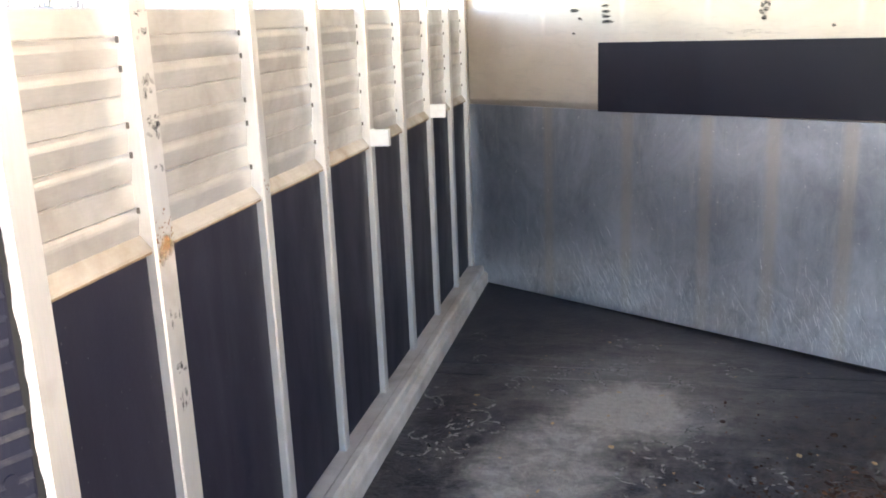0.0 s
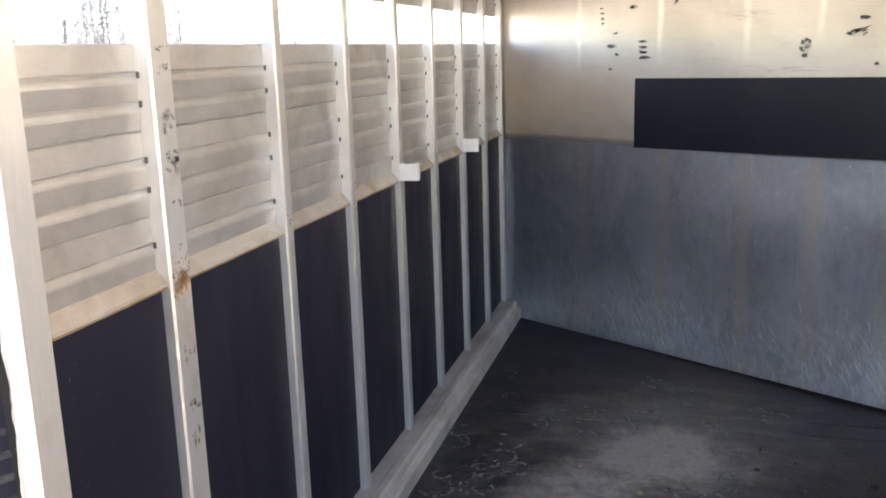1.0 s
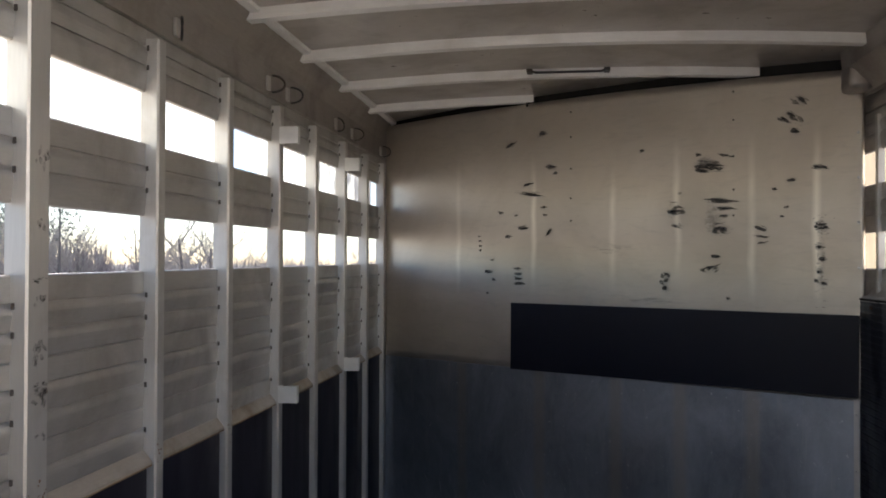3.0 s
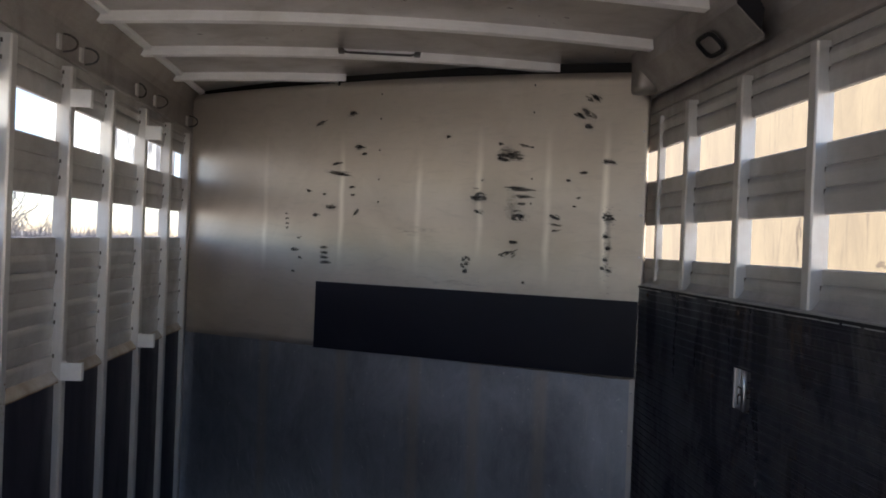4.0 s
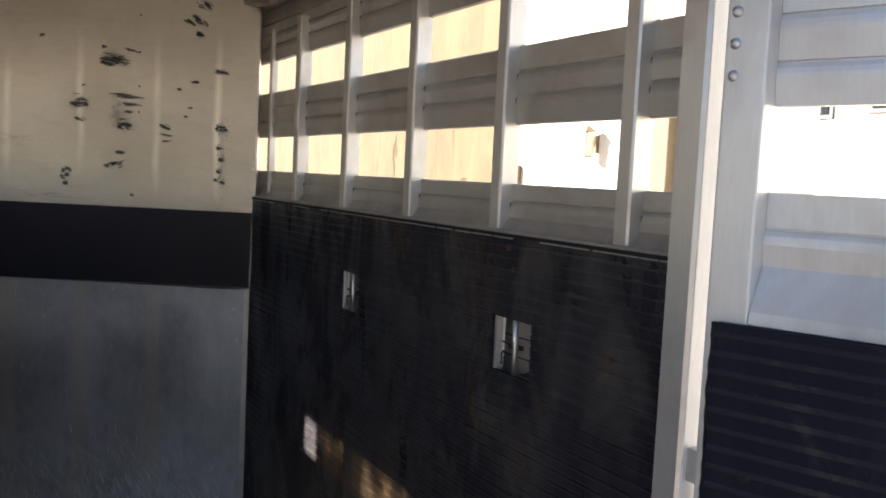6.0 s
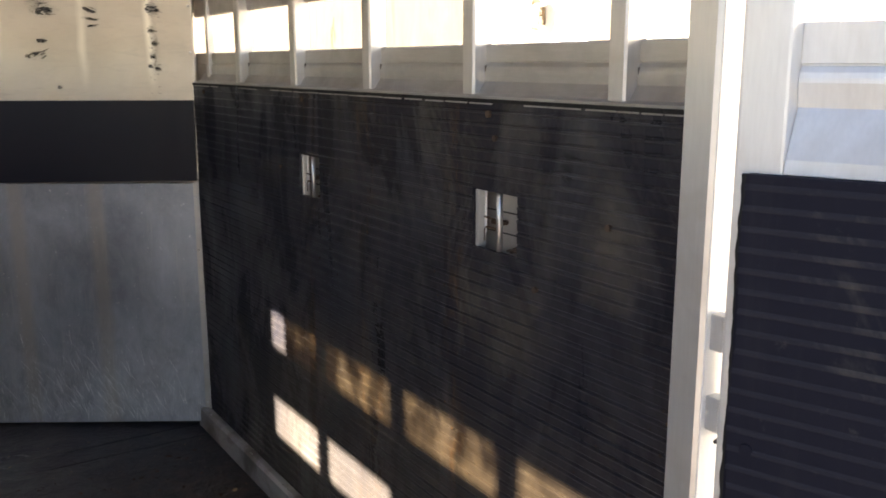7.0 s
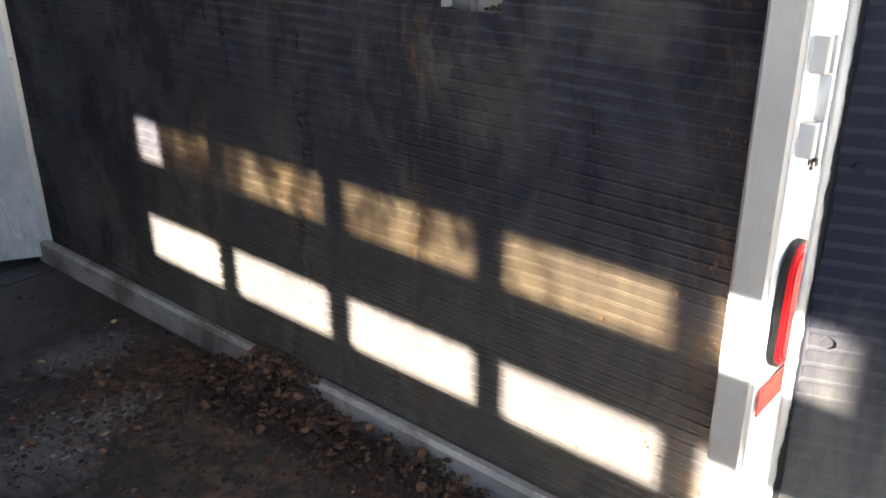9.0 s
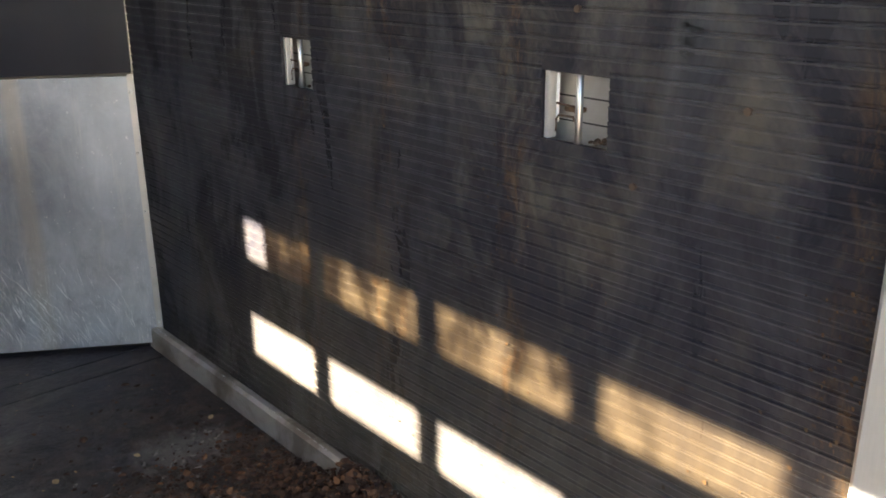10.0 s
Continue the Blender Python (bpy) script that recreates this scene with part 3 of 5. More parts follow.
def ridged_sheet():
    """The thin sheet bulges between its studs and shows a sharp upright ridge over each."""
    bm = B()
    cols = [XL + (XR_ - XL) * i / 230 for i in range(231)]
    rows = 36
    grid = []
    for x in cols:
        line = []
        for r in range(rows + 1):
            u = r / rows
            z = 0.951 + (upper_outline(x) - 0.951) * u
            fade = math.sin(math.pi * min(1, max(0, (u - 0.12) / 0.76))) ** 0.7
            d = 0.0
            for k, c in enumerate(STUDS):
                d += 0.0004 * fade * math.exp(-((x - c - 0.004 * math.sin(z * 5 + k)) / 0.011) ** 2)
            d += 0.0028 * noise.noise(Vector((x * 3.1, z * 2.3, 4.0))) + 0.0007 * noise.noise(Vector((x * 11, z * 9, 1.0)))
            for dx, dz, rr, dd in ((-0.72, 1.29, 0.045, -0.004), (-0.655, 1.31, 0.03, 0.003), (0.13, 1.5, 0.05, -0.003)):
                d += dd * math.exp(-((x - dx) ** 2 + (z - dz) ** 2) / rr ** 2)
            line.append(bm.verts.new(div_place(x, z, d)))
        grid.append(line)
    for a, b in zip(grid, grid[1:]):
        for r in range(rows):
            bm.faces.new((a[r], b[r], b[r + 1], a[r + 1]))
    # folded back edge all round
    rim = [l[0] for l in grid] + grid[-1][1:] + [l[-1] for l in grid[-2::-1]] + grid[0][-2:0:-1]
    back = [bm.verts.new(v.co - OUT * 0.02) for v in rim]
    for i in range(len(rim)):
        k = (i + 1) % len(rim)
        bm.faces.new((rim[i], rim[k], back[k], back[i]))
    bm.faces.new(back)
    return bm


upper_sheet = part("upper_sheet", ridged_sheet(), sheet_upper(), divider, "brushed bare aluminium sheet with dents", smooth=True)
lower_sheet = part("lower_sheet", div_panel([(XL, 0.002), (0.968, 0.021), (0.968, 0.949), (XL, 0.949)], 0.02, 0.002), sheet_lower(), divider, "scratched dull grey sheet")
part("rubber_pad", div_panel([(-0.297, 0.945), (0.972, 0.962), (0.975, 1.252), (-0.296, 1.25)], 0.012, 0.016), RUB_PAD, divider, "black rubber chest pad")
part("edge_trim", div_panel([(0.957, 0.023), (0.974, 0.023), (0.974, 0.955), (0.957, 0.955)], 0.012, 0.006), ALU_POST, divider, "pale edge trim")
# Black filler added for the shade in the gap between sheet and floor.
part("bottom_seal", div_panel([(XL, 0.001), (0.968, 0.001), (0.968, 0.08), (XL, 0.08)], 0.02, -0.03), SEAL, divider, "dark filler for the shaded gap under the sheet")
# Dark panel added behind the sheet: stands for the shaded gap below the roof.
part("top_seal", div_panel([(XL, 2.05), (0.95, 2.02), (0.95, 2.2), (XL, 2.2)], 0.03, -0.035), SEAL, divider, "dark panel for the shaded gap under the roof")

# ---------------------------------------------------------------- rear frame
def rear_post(side, x_in, y_far, y_near, label):
    """Rear corner post: a broad tube whose inner corner is chamfered, with the return flange to the wall."""
    s = side
    p = holder("rear_post", label, "post", "structure")
    bm = B()
    c = 0.006
    prism(bm, [(s * x_in, y_far - c), (s * x_in, y_near + c), (s * (x_in + c), y_near), (s * (XS + SKIN + 0.02), y_near),
               (s * (XS + SKIN + 0.02), y_far + 0.02), (s * (XS + 0.002), y_far + 0.02), (s * 0.93, y_far + 0.012), (s * (x_in + c), y_far)], 2, -0.16, ROOF)
    part("tube", bm, ALU_POST, p, "dull aluminium tube")
    bm = B()
    box(bm, (min(s * (x_in + 0.004), s * 1.07), y_near - 0.0022, -0.16), (max(s * (x_in + 0.004), s * 1.07), y_near - 0.0002, ROOF - 0.04))
    part("rear_plate", bm, PAINT_WHITE, p, "white painted rear plate")
    return p


post_right = rear_post(1, 0.84, -0.252, -0.308, "white rear corner post with a red tail lamp")
post_left = rear_post(-1, 0.84, -0.192, -0.252, "white rear corner post beside the open door")

# rear header across the opening
bm = B()
box(bm, (-XS - SKIN, -0.33, ROOF - 0.03), (XS + SKIN, -0.26, ROOF + 0.05), 0.004)
thing("rear_header", bm, PAINT_WHITE, "white header beam over the open rear doorway", "beam", "structure")


def tail_lamp():
    lamp = holder("tail_lamp", "oval red tail lamp in a black rubber gasket", "lamp")
    cx, cz, y = 0.903, 0.678, -0.3145

    def oval(bm, rx, rz, y0, y1):
        pts = []
        for i in range(28):
            a = i * math.tau / 28
            x, z = math.cos(a), math.sin(a)
            pts.append((cx + rx * x, cz + (rz - rx) * (1 if z > 0 else -1) * (abs(z) > 0.02) + rx * z))
        prism(bm, pts, 1, y0, y1)

    bm = B()
    oval(bm, 0.042, 0.100, y - 0.008, y + 0.001)
    part("gasket", bm, SEAL, lamp, "black rubber gasket")
    bm = B()
    for r, y0, y1 in ((0.0385, y - 0.0105, y - 0.0085), (0.035, y - 0.0135, y - 0.0107), (0.028, y - 0.016, y - 0.0137)):
        oval(bm, r, 0.0945 - 0.0385 + r, y0, y1)
    part("lens", bm, RED, lamp, "red plastic lens")
    return lamp


tail_lamp()
bm = B()
prism(bm, [(0.848, 0.512), (0.848, 0.556), (1.05, 0.556), (1.05, 0.512)], 1, -0.3165, -0.3147)
tape = part("reflective_tape", bm, TAPE_RED, post_right, "red reflective tape")


# ---------------------------------------------------------------- rear doors
def rear_door(side, start, heading, label):
    """An open rear door, standing on its hinge edge and running away from it. Built along local +x; local +y faces the inside."""
    d = holder("rear_door", label, "door", "structure", "rear doors")
    L = 0.86
    z0, z1, rub = -0.02, 2.12, 1.255 if side > 0 else 1.246
    T = 0.05

    def stile(x0, x1, za, zb, name="stile"):
        bm = B()
        box(bm, (x0, -T, za), (x1, 0.0, zb), 0.004)
        part(name, bm, ALU_DOOR, d)

    stile(0.0, 0.057 if side > 0 else 0.051, z0, z1)
    stile(L - 0.082, L, z0, z1)
    stile(0.0572, L - 0.0822, z1 - 0.08, z1 - 0.0002, "top_rail")
    stile(0.43, 0.47, rub + 0.02, z1 - 0.081, "post")
    # slats between the stiles
    for za, zb, lips in ((1.26, 1.425, (1.375, 1.325)), (1.535, 1.70, (1.648, 1.588)), (1.82, 2.0, (1.94, 1.88))):
        bm = B()
        pts = [(-T + 0.002, za), (-T + 0.002, zb), (-0.034, zb)]
        for z in lips:
            pts += [(-0.034, z + 0.0045), (-0.0385, z + 0.0038), (-0.0385, z + 0.0012), (-0.0342, z + 0.0006), (-0.0312, z - 0.0055), (-0.0298, z - 0.012), (-0.0295, z - 0.017)]
        pts += [(-0.034, za)]
        prism(bm, [(p[0], p[1]) for p in pts], 0, 0.0574, L - 0.0825)
        part("slat_plank", bm, ALU_DOOR, d)
    bm = B()
    box(bm, (0.0574, -T + 0.002, z0 + 0.001), (L - 0.0825, -0.02, 1.259))
    part("lower_skin", bm, ALU_DOOR, d)
    bm = B()
    prism(bm, [(-0.034, 1.33), (-0.003, 1.272), (0.0, 1.256), (-0.034, 1.256)], 0, 0.0575, L - 0.0826)
    part("cap_ledge", bm, ALU_DOOR, d)
    # ribbed rubber mat with an uneven cut edge
    bm = B()
    rng = random.Random(5 if side > 0 else 9)
    pts = [(0.0005, rub), (0.0005, 0.02), (0.013, 0.02)]
    for k in range(2, int((rub - 0.006) / RIB_PITCH) + 1):
        z = k * RIB_PITCH
        pts += [(0.013, z - 0.004), (0.0139, z - 0.0026), (0.0139, z + 0.0016), (0.013, z + 0.004)]
    pts.append((0.013, rub))
    x_edge = 0.018
    prism(bm, pts, 0, x_edge, L - 0.02)
    for v in bm.verts:
        if abs(v.co.x - x_edge) < 1e-5:
            v.co.x += 0.0022 * math.sin(v.co.z * 31) + rng.uniform(-0.0016, 0.0016)
    for f_ in bm.faces:
        f_.material_index = int(sum(v.co.y for v in f_.verts) / len(f_.verts) > 0.0133 and len(f_.verts) == 4)
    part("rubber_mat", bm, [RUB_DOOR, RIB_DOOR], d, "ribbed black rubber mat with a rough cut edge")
    bm = B()
    ragged = []
    drift = 0.01
    for k in range(150):
        drift = min(0.0135, max(0.006, drift + rng.uniform(-0.0014, 0.0014)))
        ragged.append((drift, 0.02 + (rub - 0.021) / 149 * k))
    prism(bm, ragged + [(0.0195, rub - 0.001), (0.0195, 0.02)], 1, 0.0004, 0.008)
    part("edge_sealant", bm, SEAL, d, "ragged black sealant")
    for z in ((1.571, 1.612, 1.652) if side > 0 else (1.55, 1.589, 1.628)):
        bm = B()
        bmesh.ops.create_uvsphere(bm, u_segments=12, v_segments=8, radius=0.0075, matrix=Matrix.Translation((0.014 if side > 0 else 0.011, 0.0, z)) @ Matrix.Diagonal((1, 0.7, 1, 1)))
        part("bolt_head", bm, STEEL, d, smooth=True)
    for z in (0.681, 0.92, 0.36):
        bm = B()
        rod(bm, (0.042, 0.0128, z), (0.042, 0.0155, z), 0.008, 14)
        part("washer", bm, RUB_DOOR, d)
    ang = math.atan2(heading[1], heading[0])
    m = Matrix.Translation((*start, 0)) @ Matrix.Rotation(ang, 4, "Z")
    if side > 0:
        m = m @ Matrix.Diagonal((1, -1, 1, 1))
    for o in d.children:
        o.data.transform(m)
        if side > 0:
            o.data.flip_normals()
    return d


door_right = rear_door(1, (0.82, -0.356), (0.33, -0.944), "open rear trailer door with slats above a ribbed rubber mat")
door_left = rear_door(-1, (-0.7295, -0.392), (-0.45, -0.89), "open rear trailer door with slats above black rubber")

# ---------------------------------------------------------------- outdoors
bm = B()
bmesh.ops.create_grid(bm, x_segments=60, y_segments=60, size=600)
gm = Mat("pale_gravel", 0.95)
gm.set("Base Color", gm.mix(gm.ramp(gm.noise(size=0.4, detail=8), 0.35, 0.7), (0.26, 0.235, 0.2), (0.18, 0.16, 0.135)))
gm.bump(gm.noise(size=6, detail=6), 0.5, 0.05)
for v in bm.verts:
    v.co.z = -0.42
thing("ground", bm, gm.m, "pale gravel yard", "ground", "structure")

# building beside the trailer
stucco = Mat("tan_stucco", 0.9)
stucco.set("Base Color", stucco.mix(stucco.ramp(stucco.noise((1, 1, 0.4), 1.6, 7, 0.7, 0.8), 0.35, 0.75), (0.12, 0.091, 0.042), (0.074, 0.053, 0.022)))
wash = stucco.ramp(stucco.noise((2.4, 2.4, 0.22), 2.6, 7, 0.72, 0.5), 0.55, 0.72, 0.0, 0.75)
stucco.set("Base Color", stucco.mix(wash, stucco.b.inputs["Base Color"].links[0].from_socket, (0.04, 0.026, 0.01)))
stucco.bump(stucco.noise(size=40, detail=4), 0.3, 0.004)
cream = plain("cream_stucco", (0.72, 0.66, 0.54), 0.9)
house = holder("house", "tan stucco building with a pale end wall", "house")
bm = B()
box(bm, (6.0, 7.85, -0.45), (6.3, 40, 4.4))
part("wall", bm, stucco.m, house, "stained tan stucco wall")
# old damp stains on the tan wall
rs = random.Random(31)
bm = B()
for y, z, w, h in ((11.36, 1.66, 0.1, 0.5), (11.3, 1.9, 0.08, 0.3), (9.15, 1.4, 0.3, 0.08)):
    for k in range(7):
        cy, cz = y + rs.uniform(-0.4, 0.4) * w, z + rs.uniform(-0.45, 0.45) * h
        vs = []
        for j in range(11):
            a = j * math.tau / 11
            q = rs.uniform(0.5, 1.15)
            vs.append(bm.verts.new((5.9985 - 0.0001 * k, cy + w * 0.26 * math.cos(a) * q, cz + h * 0.26 * math.sin(a) * q)))
        bm.faces.new(vs)
tagged(part("damp_stains", bm, plain("brown_damp_stain", (0.05, 0.034, 0.014), 0.95, vary=0.3, size=5), house, "brown damp stains"), kind="stuff")
bm = B()
box(bm, (5.99, -6.0, -0.45), (6.3, 7.849, 4.4))
part("wall", bm, cream, house, "pale cream wall")
bm = B()
box(bm, (5.86, 5.16, -0.45), (5.989, 5.52, 2.6), 0.01)
part("pier", bm, plain("tan_pier", (0.15, 0.118, 0.075), 0.9), house, "tan pier")
bm = B()
box(bm, (5.93, 7.78, -0.45), (5.988, 7.845, 1.62), 0.008)
part("post", bm, plain("brown_timber", (0.14, 0.09, 0.05), 0.8), house, "short brown timber post")
bm = B()
prism(bm, [(5.6, 4.3), (5.6, 4.42), (9.0, 6.2), (9.0, 6.05)], 1, -6.3, 40)
part("roof", bm, plain("brown_roof_shingles", (0.12, 0.09, 0.07), 0.9), house, "brown shingle roof")

for y0, y1, z0 in ((3.468, 3.945, 2.03), (2.65, 3.165, 2.06)):
    bm = B()
    box(bm, (5.975, y0, z0), (5.9885, y1, z0 + 0.75), 0.004)
    win = part("window", bm, plain("dark_window_trim", (0.03, 0.032, 0.034), 0.5), house, "small grey window")
    bm = B()
    box(bm, (5.968, y0 + 0.04, z0 + 0.04), (5.9745, y1 - 0.04, z0 + 0.71))
    part("pane", bm, Mat("dark_window_glass", 0.9, 0.0, 0.0).set("Base Color", (0.02, 0.0235, 0.027)).m, win)


def wall_lantern(x, y, z):
    lan = holder("wall_lantern", "dark metal lantern on the pale house wall", "lantern")
    iron = plain("weathered_lantern_metal", (0.2, 0.15, 0.095), 0.6, 0.1)
    bm = B()
    box(bm, (x - 0.02, y - 0.05, z - 0.16), (x - 0.0005, y + 0.05, z + 0.02), 0.004)
    part("wall_plate", bm, iron, lan)
    bm = B()
    tube_path(bm, [(x - 0.02, y, z - 0.06), (x - 0.09, y, z - 0.02), (x - 0.13, y, z + 0.06), (x - 0.13, y, z + 0.1)], 0.009)
    part("arm", bm, iron, lan)
    bm = B()
    bmesh.ops.create_cone(bm, cap_ends=True, segments=4, radius1=0.11, radius2=0.02, depth=0.07, matrix=Matrix.Translation((x - 0.13, y, z + 0.09)) @ Matrix.Rotation(math.pi / 4, 4, "Z"))
    part("roof", bm, iron, lan)
    for dx, dy in ((1, 1), (1, -1), (-1, 1), (-1, -1)):
        bm = B()
        rod(bm, (x - 0.13 + dx * 0.062, y + dy * 0.062, z + 0.055), (x - 0.13 + dx * 0.042, y + dy * 0.042, z - 0.2), 0.006, 6)
        part("corner_bar", bm, iron, lan)
    bm = B()
    box(bm, (x - 0.18, y - 0.05, z - 0.215), (x - 0.08, y + 0.05, z - 0.2), 0.003)
    part("base", bm, iron, lan)
    glass = plain("frosted_lantern_glass", (0.6, 0.58, 0.5), 0.3)
    bm = B()
    bmesh.ops.create_cone(bm, cap_ends=True, segments=4, radius1=0.05, radius2=0.075, depth=0.24, matrix=Matrix.Translation((x - 0.13, y, z - 0.08)) @ Matrix.Rotation(math.pi / 4, 4, "Z"))
    part("glass", bm, glass, lan)


wall_lantern(5.989, 6.38, 1.93)

# ---------------------------------------------------------------- fittings
def d_ring(y, z=2.01, turn=0.0):
    """A tie ring on the header: pale plate and a dark hinged loop hanging out from it."""
    r = holder("tie_ring", "dark steel tie ring on a pale welded plate", "tie ring", group="tie rings")
    bm = B()
    box(bm, (-XS + 0.0085, y - 0.02, z - 0.02), (-XS + 0.0175, y + 0.008, z + 0.026), 0.003)
    part("plate", bm, ALU_POST, r)
    pts = []
    for i in range(15):
        a = -math.pi / 2 + math.pi * i / 14
        out = 0.042 * math.cos(a)
        pts.append((-XS + 0.021 + out * math.cos(turn), y + 0.004 + out * math.sin(turn), z + 0.002 + 0.027 * math.sin(a)))
    bm = B()
    tube_path(bm, pts, 0.0036, 8)
    part("ring", bm, IRON, r, "dark steel loop", smooth=True)


for y, turn in ((0.947, -1.12), (1.63, 0.35), (1.831, 0.15), (2.487, 1.2), (2.77, 0.2), (3.40, 0.3)):
    d_ring(y, 2.01, turn)


def post_bracket(y, z):
    b = B()
    box(b, (-XF - 0.002, y - 0.004, z - 0.028), (-XF + 0.062, y + 0.0, z + 0.028), 0.0015)
    box(b, (-XF + 0.0004, y + 0.0002, z - 0.028), (-XF + 0.006, y + 0.03, z + 0.028), 0.001)
    box(b, (-XF + 0.056, y + 0.0002, z - 0.028), (-XF + 0.062, y + 0.02, z + 0.028), 0.001)
    thing("divider_bracket", b, BRACKET, "pale bent aluminium bracket welded to a post", "bracket", group="divider brackets")


for y in (LEFT_POSTS[3], LEFT_POSTS[5]):
    post_bracket(y - 0.001, 1.0)
    post_bracket(y - 0.001, 1.853)

# angled wiring chase in the right ceiling corner
chase = holder("wiring_chase", "angled aluminium corner chase with a black square ring", "chase")
ca, cb = Vector((0.905, 0, 2.108)), Vector((0.984, 0, 2.03))
bm = B()
prism(bm, [(0.898, 2.178), (0.901, 2.178), (ca.x + 0.003, ca.z + 0.002), (cb.x + 0.003, cb.z + 0.003), (cb.x + 0.003, cb.z - 0.012), (cb.x, cb.z - 0.012), (cb.x, cb.z), (ca.x, ca.z)], 1, 1.15, 2.13)
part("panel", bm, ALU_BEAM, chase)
# Near-black solid in place of the shade inside the open chase.
bm = B()
prism(bm, [(0.9015, 2.177), (0.9085, 2.112), (0.986, 2.036), (1.0, 2.177)], 1, 1.17, 2.12)
part("filling", bm, DARK, chase, "dark filling for the shade in the open end")
bm = B()
up = (ca - cb).normalized()
nrm = Vector((-up.z, 0, up.x))
if nrm.z > 0:
    nrm = -nrm
mid = (ca + cb) / 2 + Vector((0, 1.425, -0.004)) + nrm * 0.005
pts = []
for i in range(32):
    a = i * math.tau / 32
    k = 0.033 / (abs(math.cos(a)) ** 4 + abs(math.sin(a)) ** 4) ** 0.25
    pts.append(mid + up * (k * math.cos(a)) + Vector((0, 1.9 * k * math.sin(a), 0)))
tube_path(bm, pts, 0.007, 8, closed=True)
part("ring", bm, SEAL, chase, "black square rubber ring", smooth=True)
# blunt end cap where the chase meets the divider
bm = B()
box(bm, (0.905, 2.035, 2.03), (0.984, 2.16, 2.13), 0.022)
part("end_cap", bm, ALU_BEAM, chase, "dull rounded end cap", smooth=True)

# grab bar under the roof bow
grab = holder("grab_bar", "thin dark steel bar on a roof bow", "grab bar")
bm = B()
tube_path(bm, [(-0.2, 2.352, 2.19), (-0.17, 2.344, 2.178), (0.08, 2.344, 2.178), (0.11, 2.352, 2.19)], 0.005, 8)
part("bar", bm, IRON, grab, smooth=True)
for x in (-0.195, 0.105):
    bm = B()
    box(bm, (x - 0.012, 2.34, 2.182), (x + 0.012, 2.4005, 2.194), 0.003)
    part("lug", bm, IRON, grab)

# rubber end pads on the two bows that meet the divider
for x, y in ((-0.205, 2.955), (0.755, 2.415)):
    bm = B()
    box(bm, (x - 0.03, y - 0.012, 2.135 if x > 0 else 2.148), (x + 0.015, y + 0.026, 2.18), 0.008)
    thing("bow_end_pad", bm, SEAL, "small black rubber pad between roof bow and divider", "rubber pad", group="bow end pads")

# tie bars in the windows of the mat
RUSTY = plain("rusty_steel", (0.1, 0.062, 0.04), 0.8, 0.3, 0.4, 60)
for y0, y1, z0, z1 in CUTS:
    tie = holder("tie_bar", "zinc tie bar with a rusty clip in a mat cut-out", "tie bar", group="tie bars")
    ym = y0 + (y1 - y0) * 0.48
    bm = B()
    rod(bm, (0.986, ym, z0 - 0.03), (0.986, ym, z1 + 0.03), 0.0065, 12)
    part("rod", bm, STEEL, tie, "shiny steel rod", smooth=True)
    bm = B()
    box(bm, (0.994, ym + 0.006, (z0 + z1) / 2 - 0.01), (1.014, y1 - 0.035, (z0 + z1) / 2 - 0.001), 0.003)
    part("clip", bm, RUSTY, tie, "rusty clip")
    bm = B()
    box(bm, (0.9795, y1 - 0.014, z0 + 0.001), (1.0, y1 - 0.003, z1 - 0.001), 0.002)
    part("edge_strip", bm, ALU_POST, tie)
    bm = B()
    box(bm, (0.9885, y0 + (y1 - y0) * 0.82, z0 + 0.03), (0.9925, y0 + (y1 - y0) * 0.85, z1 - 0.004), 0.001)
    part("inner_strip", bm, ALU_RIB, tie, "thin bright strip")
    bm = B()
    ya, yb, zm = y0 + (y1 - y0) * 0.835, ym + 0.008, (z0 + z1) / 2
    tube_path(bm, [(0.9875, ya, zm - 0.045), (0.9875, ya, zm - 0.024), (0.9875, ya - 0.006, zm - 0.016), (0.9875, yb + 0.006, zm - 0.016), (0.9875, yb, zm - 0.024), (0.9875, yb, zm - 0.04)], 0.0022, 6)
    tube_path(bm, [(0.9875, ya, zm + 0.004), (0.9875, yb, zm + 0.002)], 0.002, 6)
    part("wire_loop", bm, RUSTY, tie, "rusty wire loop", smooth=True)

for y0, y1, z0, z1 in CUTS:
    for dz in (0.028, 0.071):
        bm = B()
        box(bm, (XS - 0.0016, y0 - 0.02, z0 + dz), (XS - 0.0002, y1 + 0.02, z0 + dz + 0.0024))
        part("plank_seam", bm, SEAL, wall_right)
    bm = B()
    for i in range(14):
        c = lip_rng.uniform(0, 1) ** 2
        r = lip_rng.uniform(0.003, 0.008)
        bmesh.ops.create_icosphere(bm, subdivisions=1, radius=r, matrix=Matrix.Translation((lip_rng.uniform(0.99, 1.008), y0 + 0.004 + c * 0.05, z0 + 0.004 + (1 - c) * 0.012 * lip_rng.random())) @ Matrix.Diagonal((1, lip_rng.uniform(0.6, 1.3), lip_rng.uniform(0.4, 0.9), 1)))
    tagged(part("lodged_dirt", bm, RUSTY, wall_right, "dark dirt lodged in a cut-out"), kind="stuff")

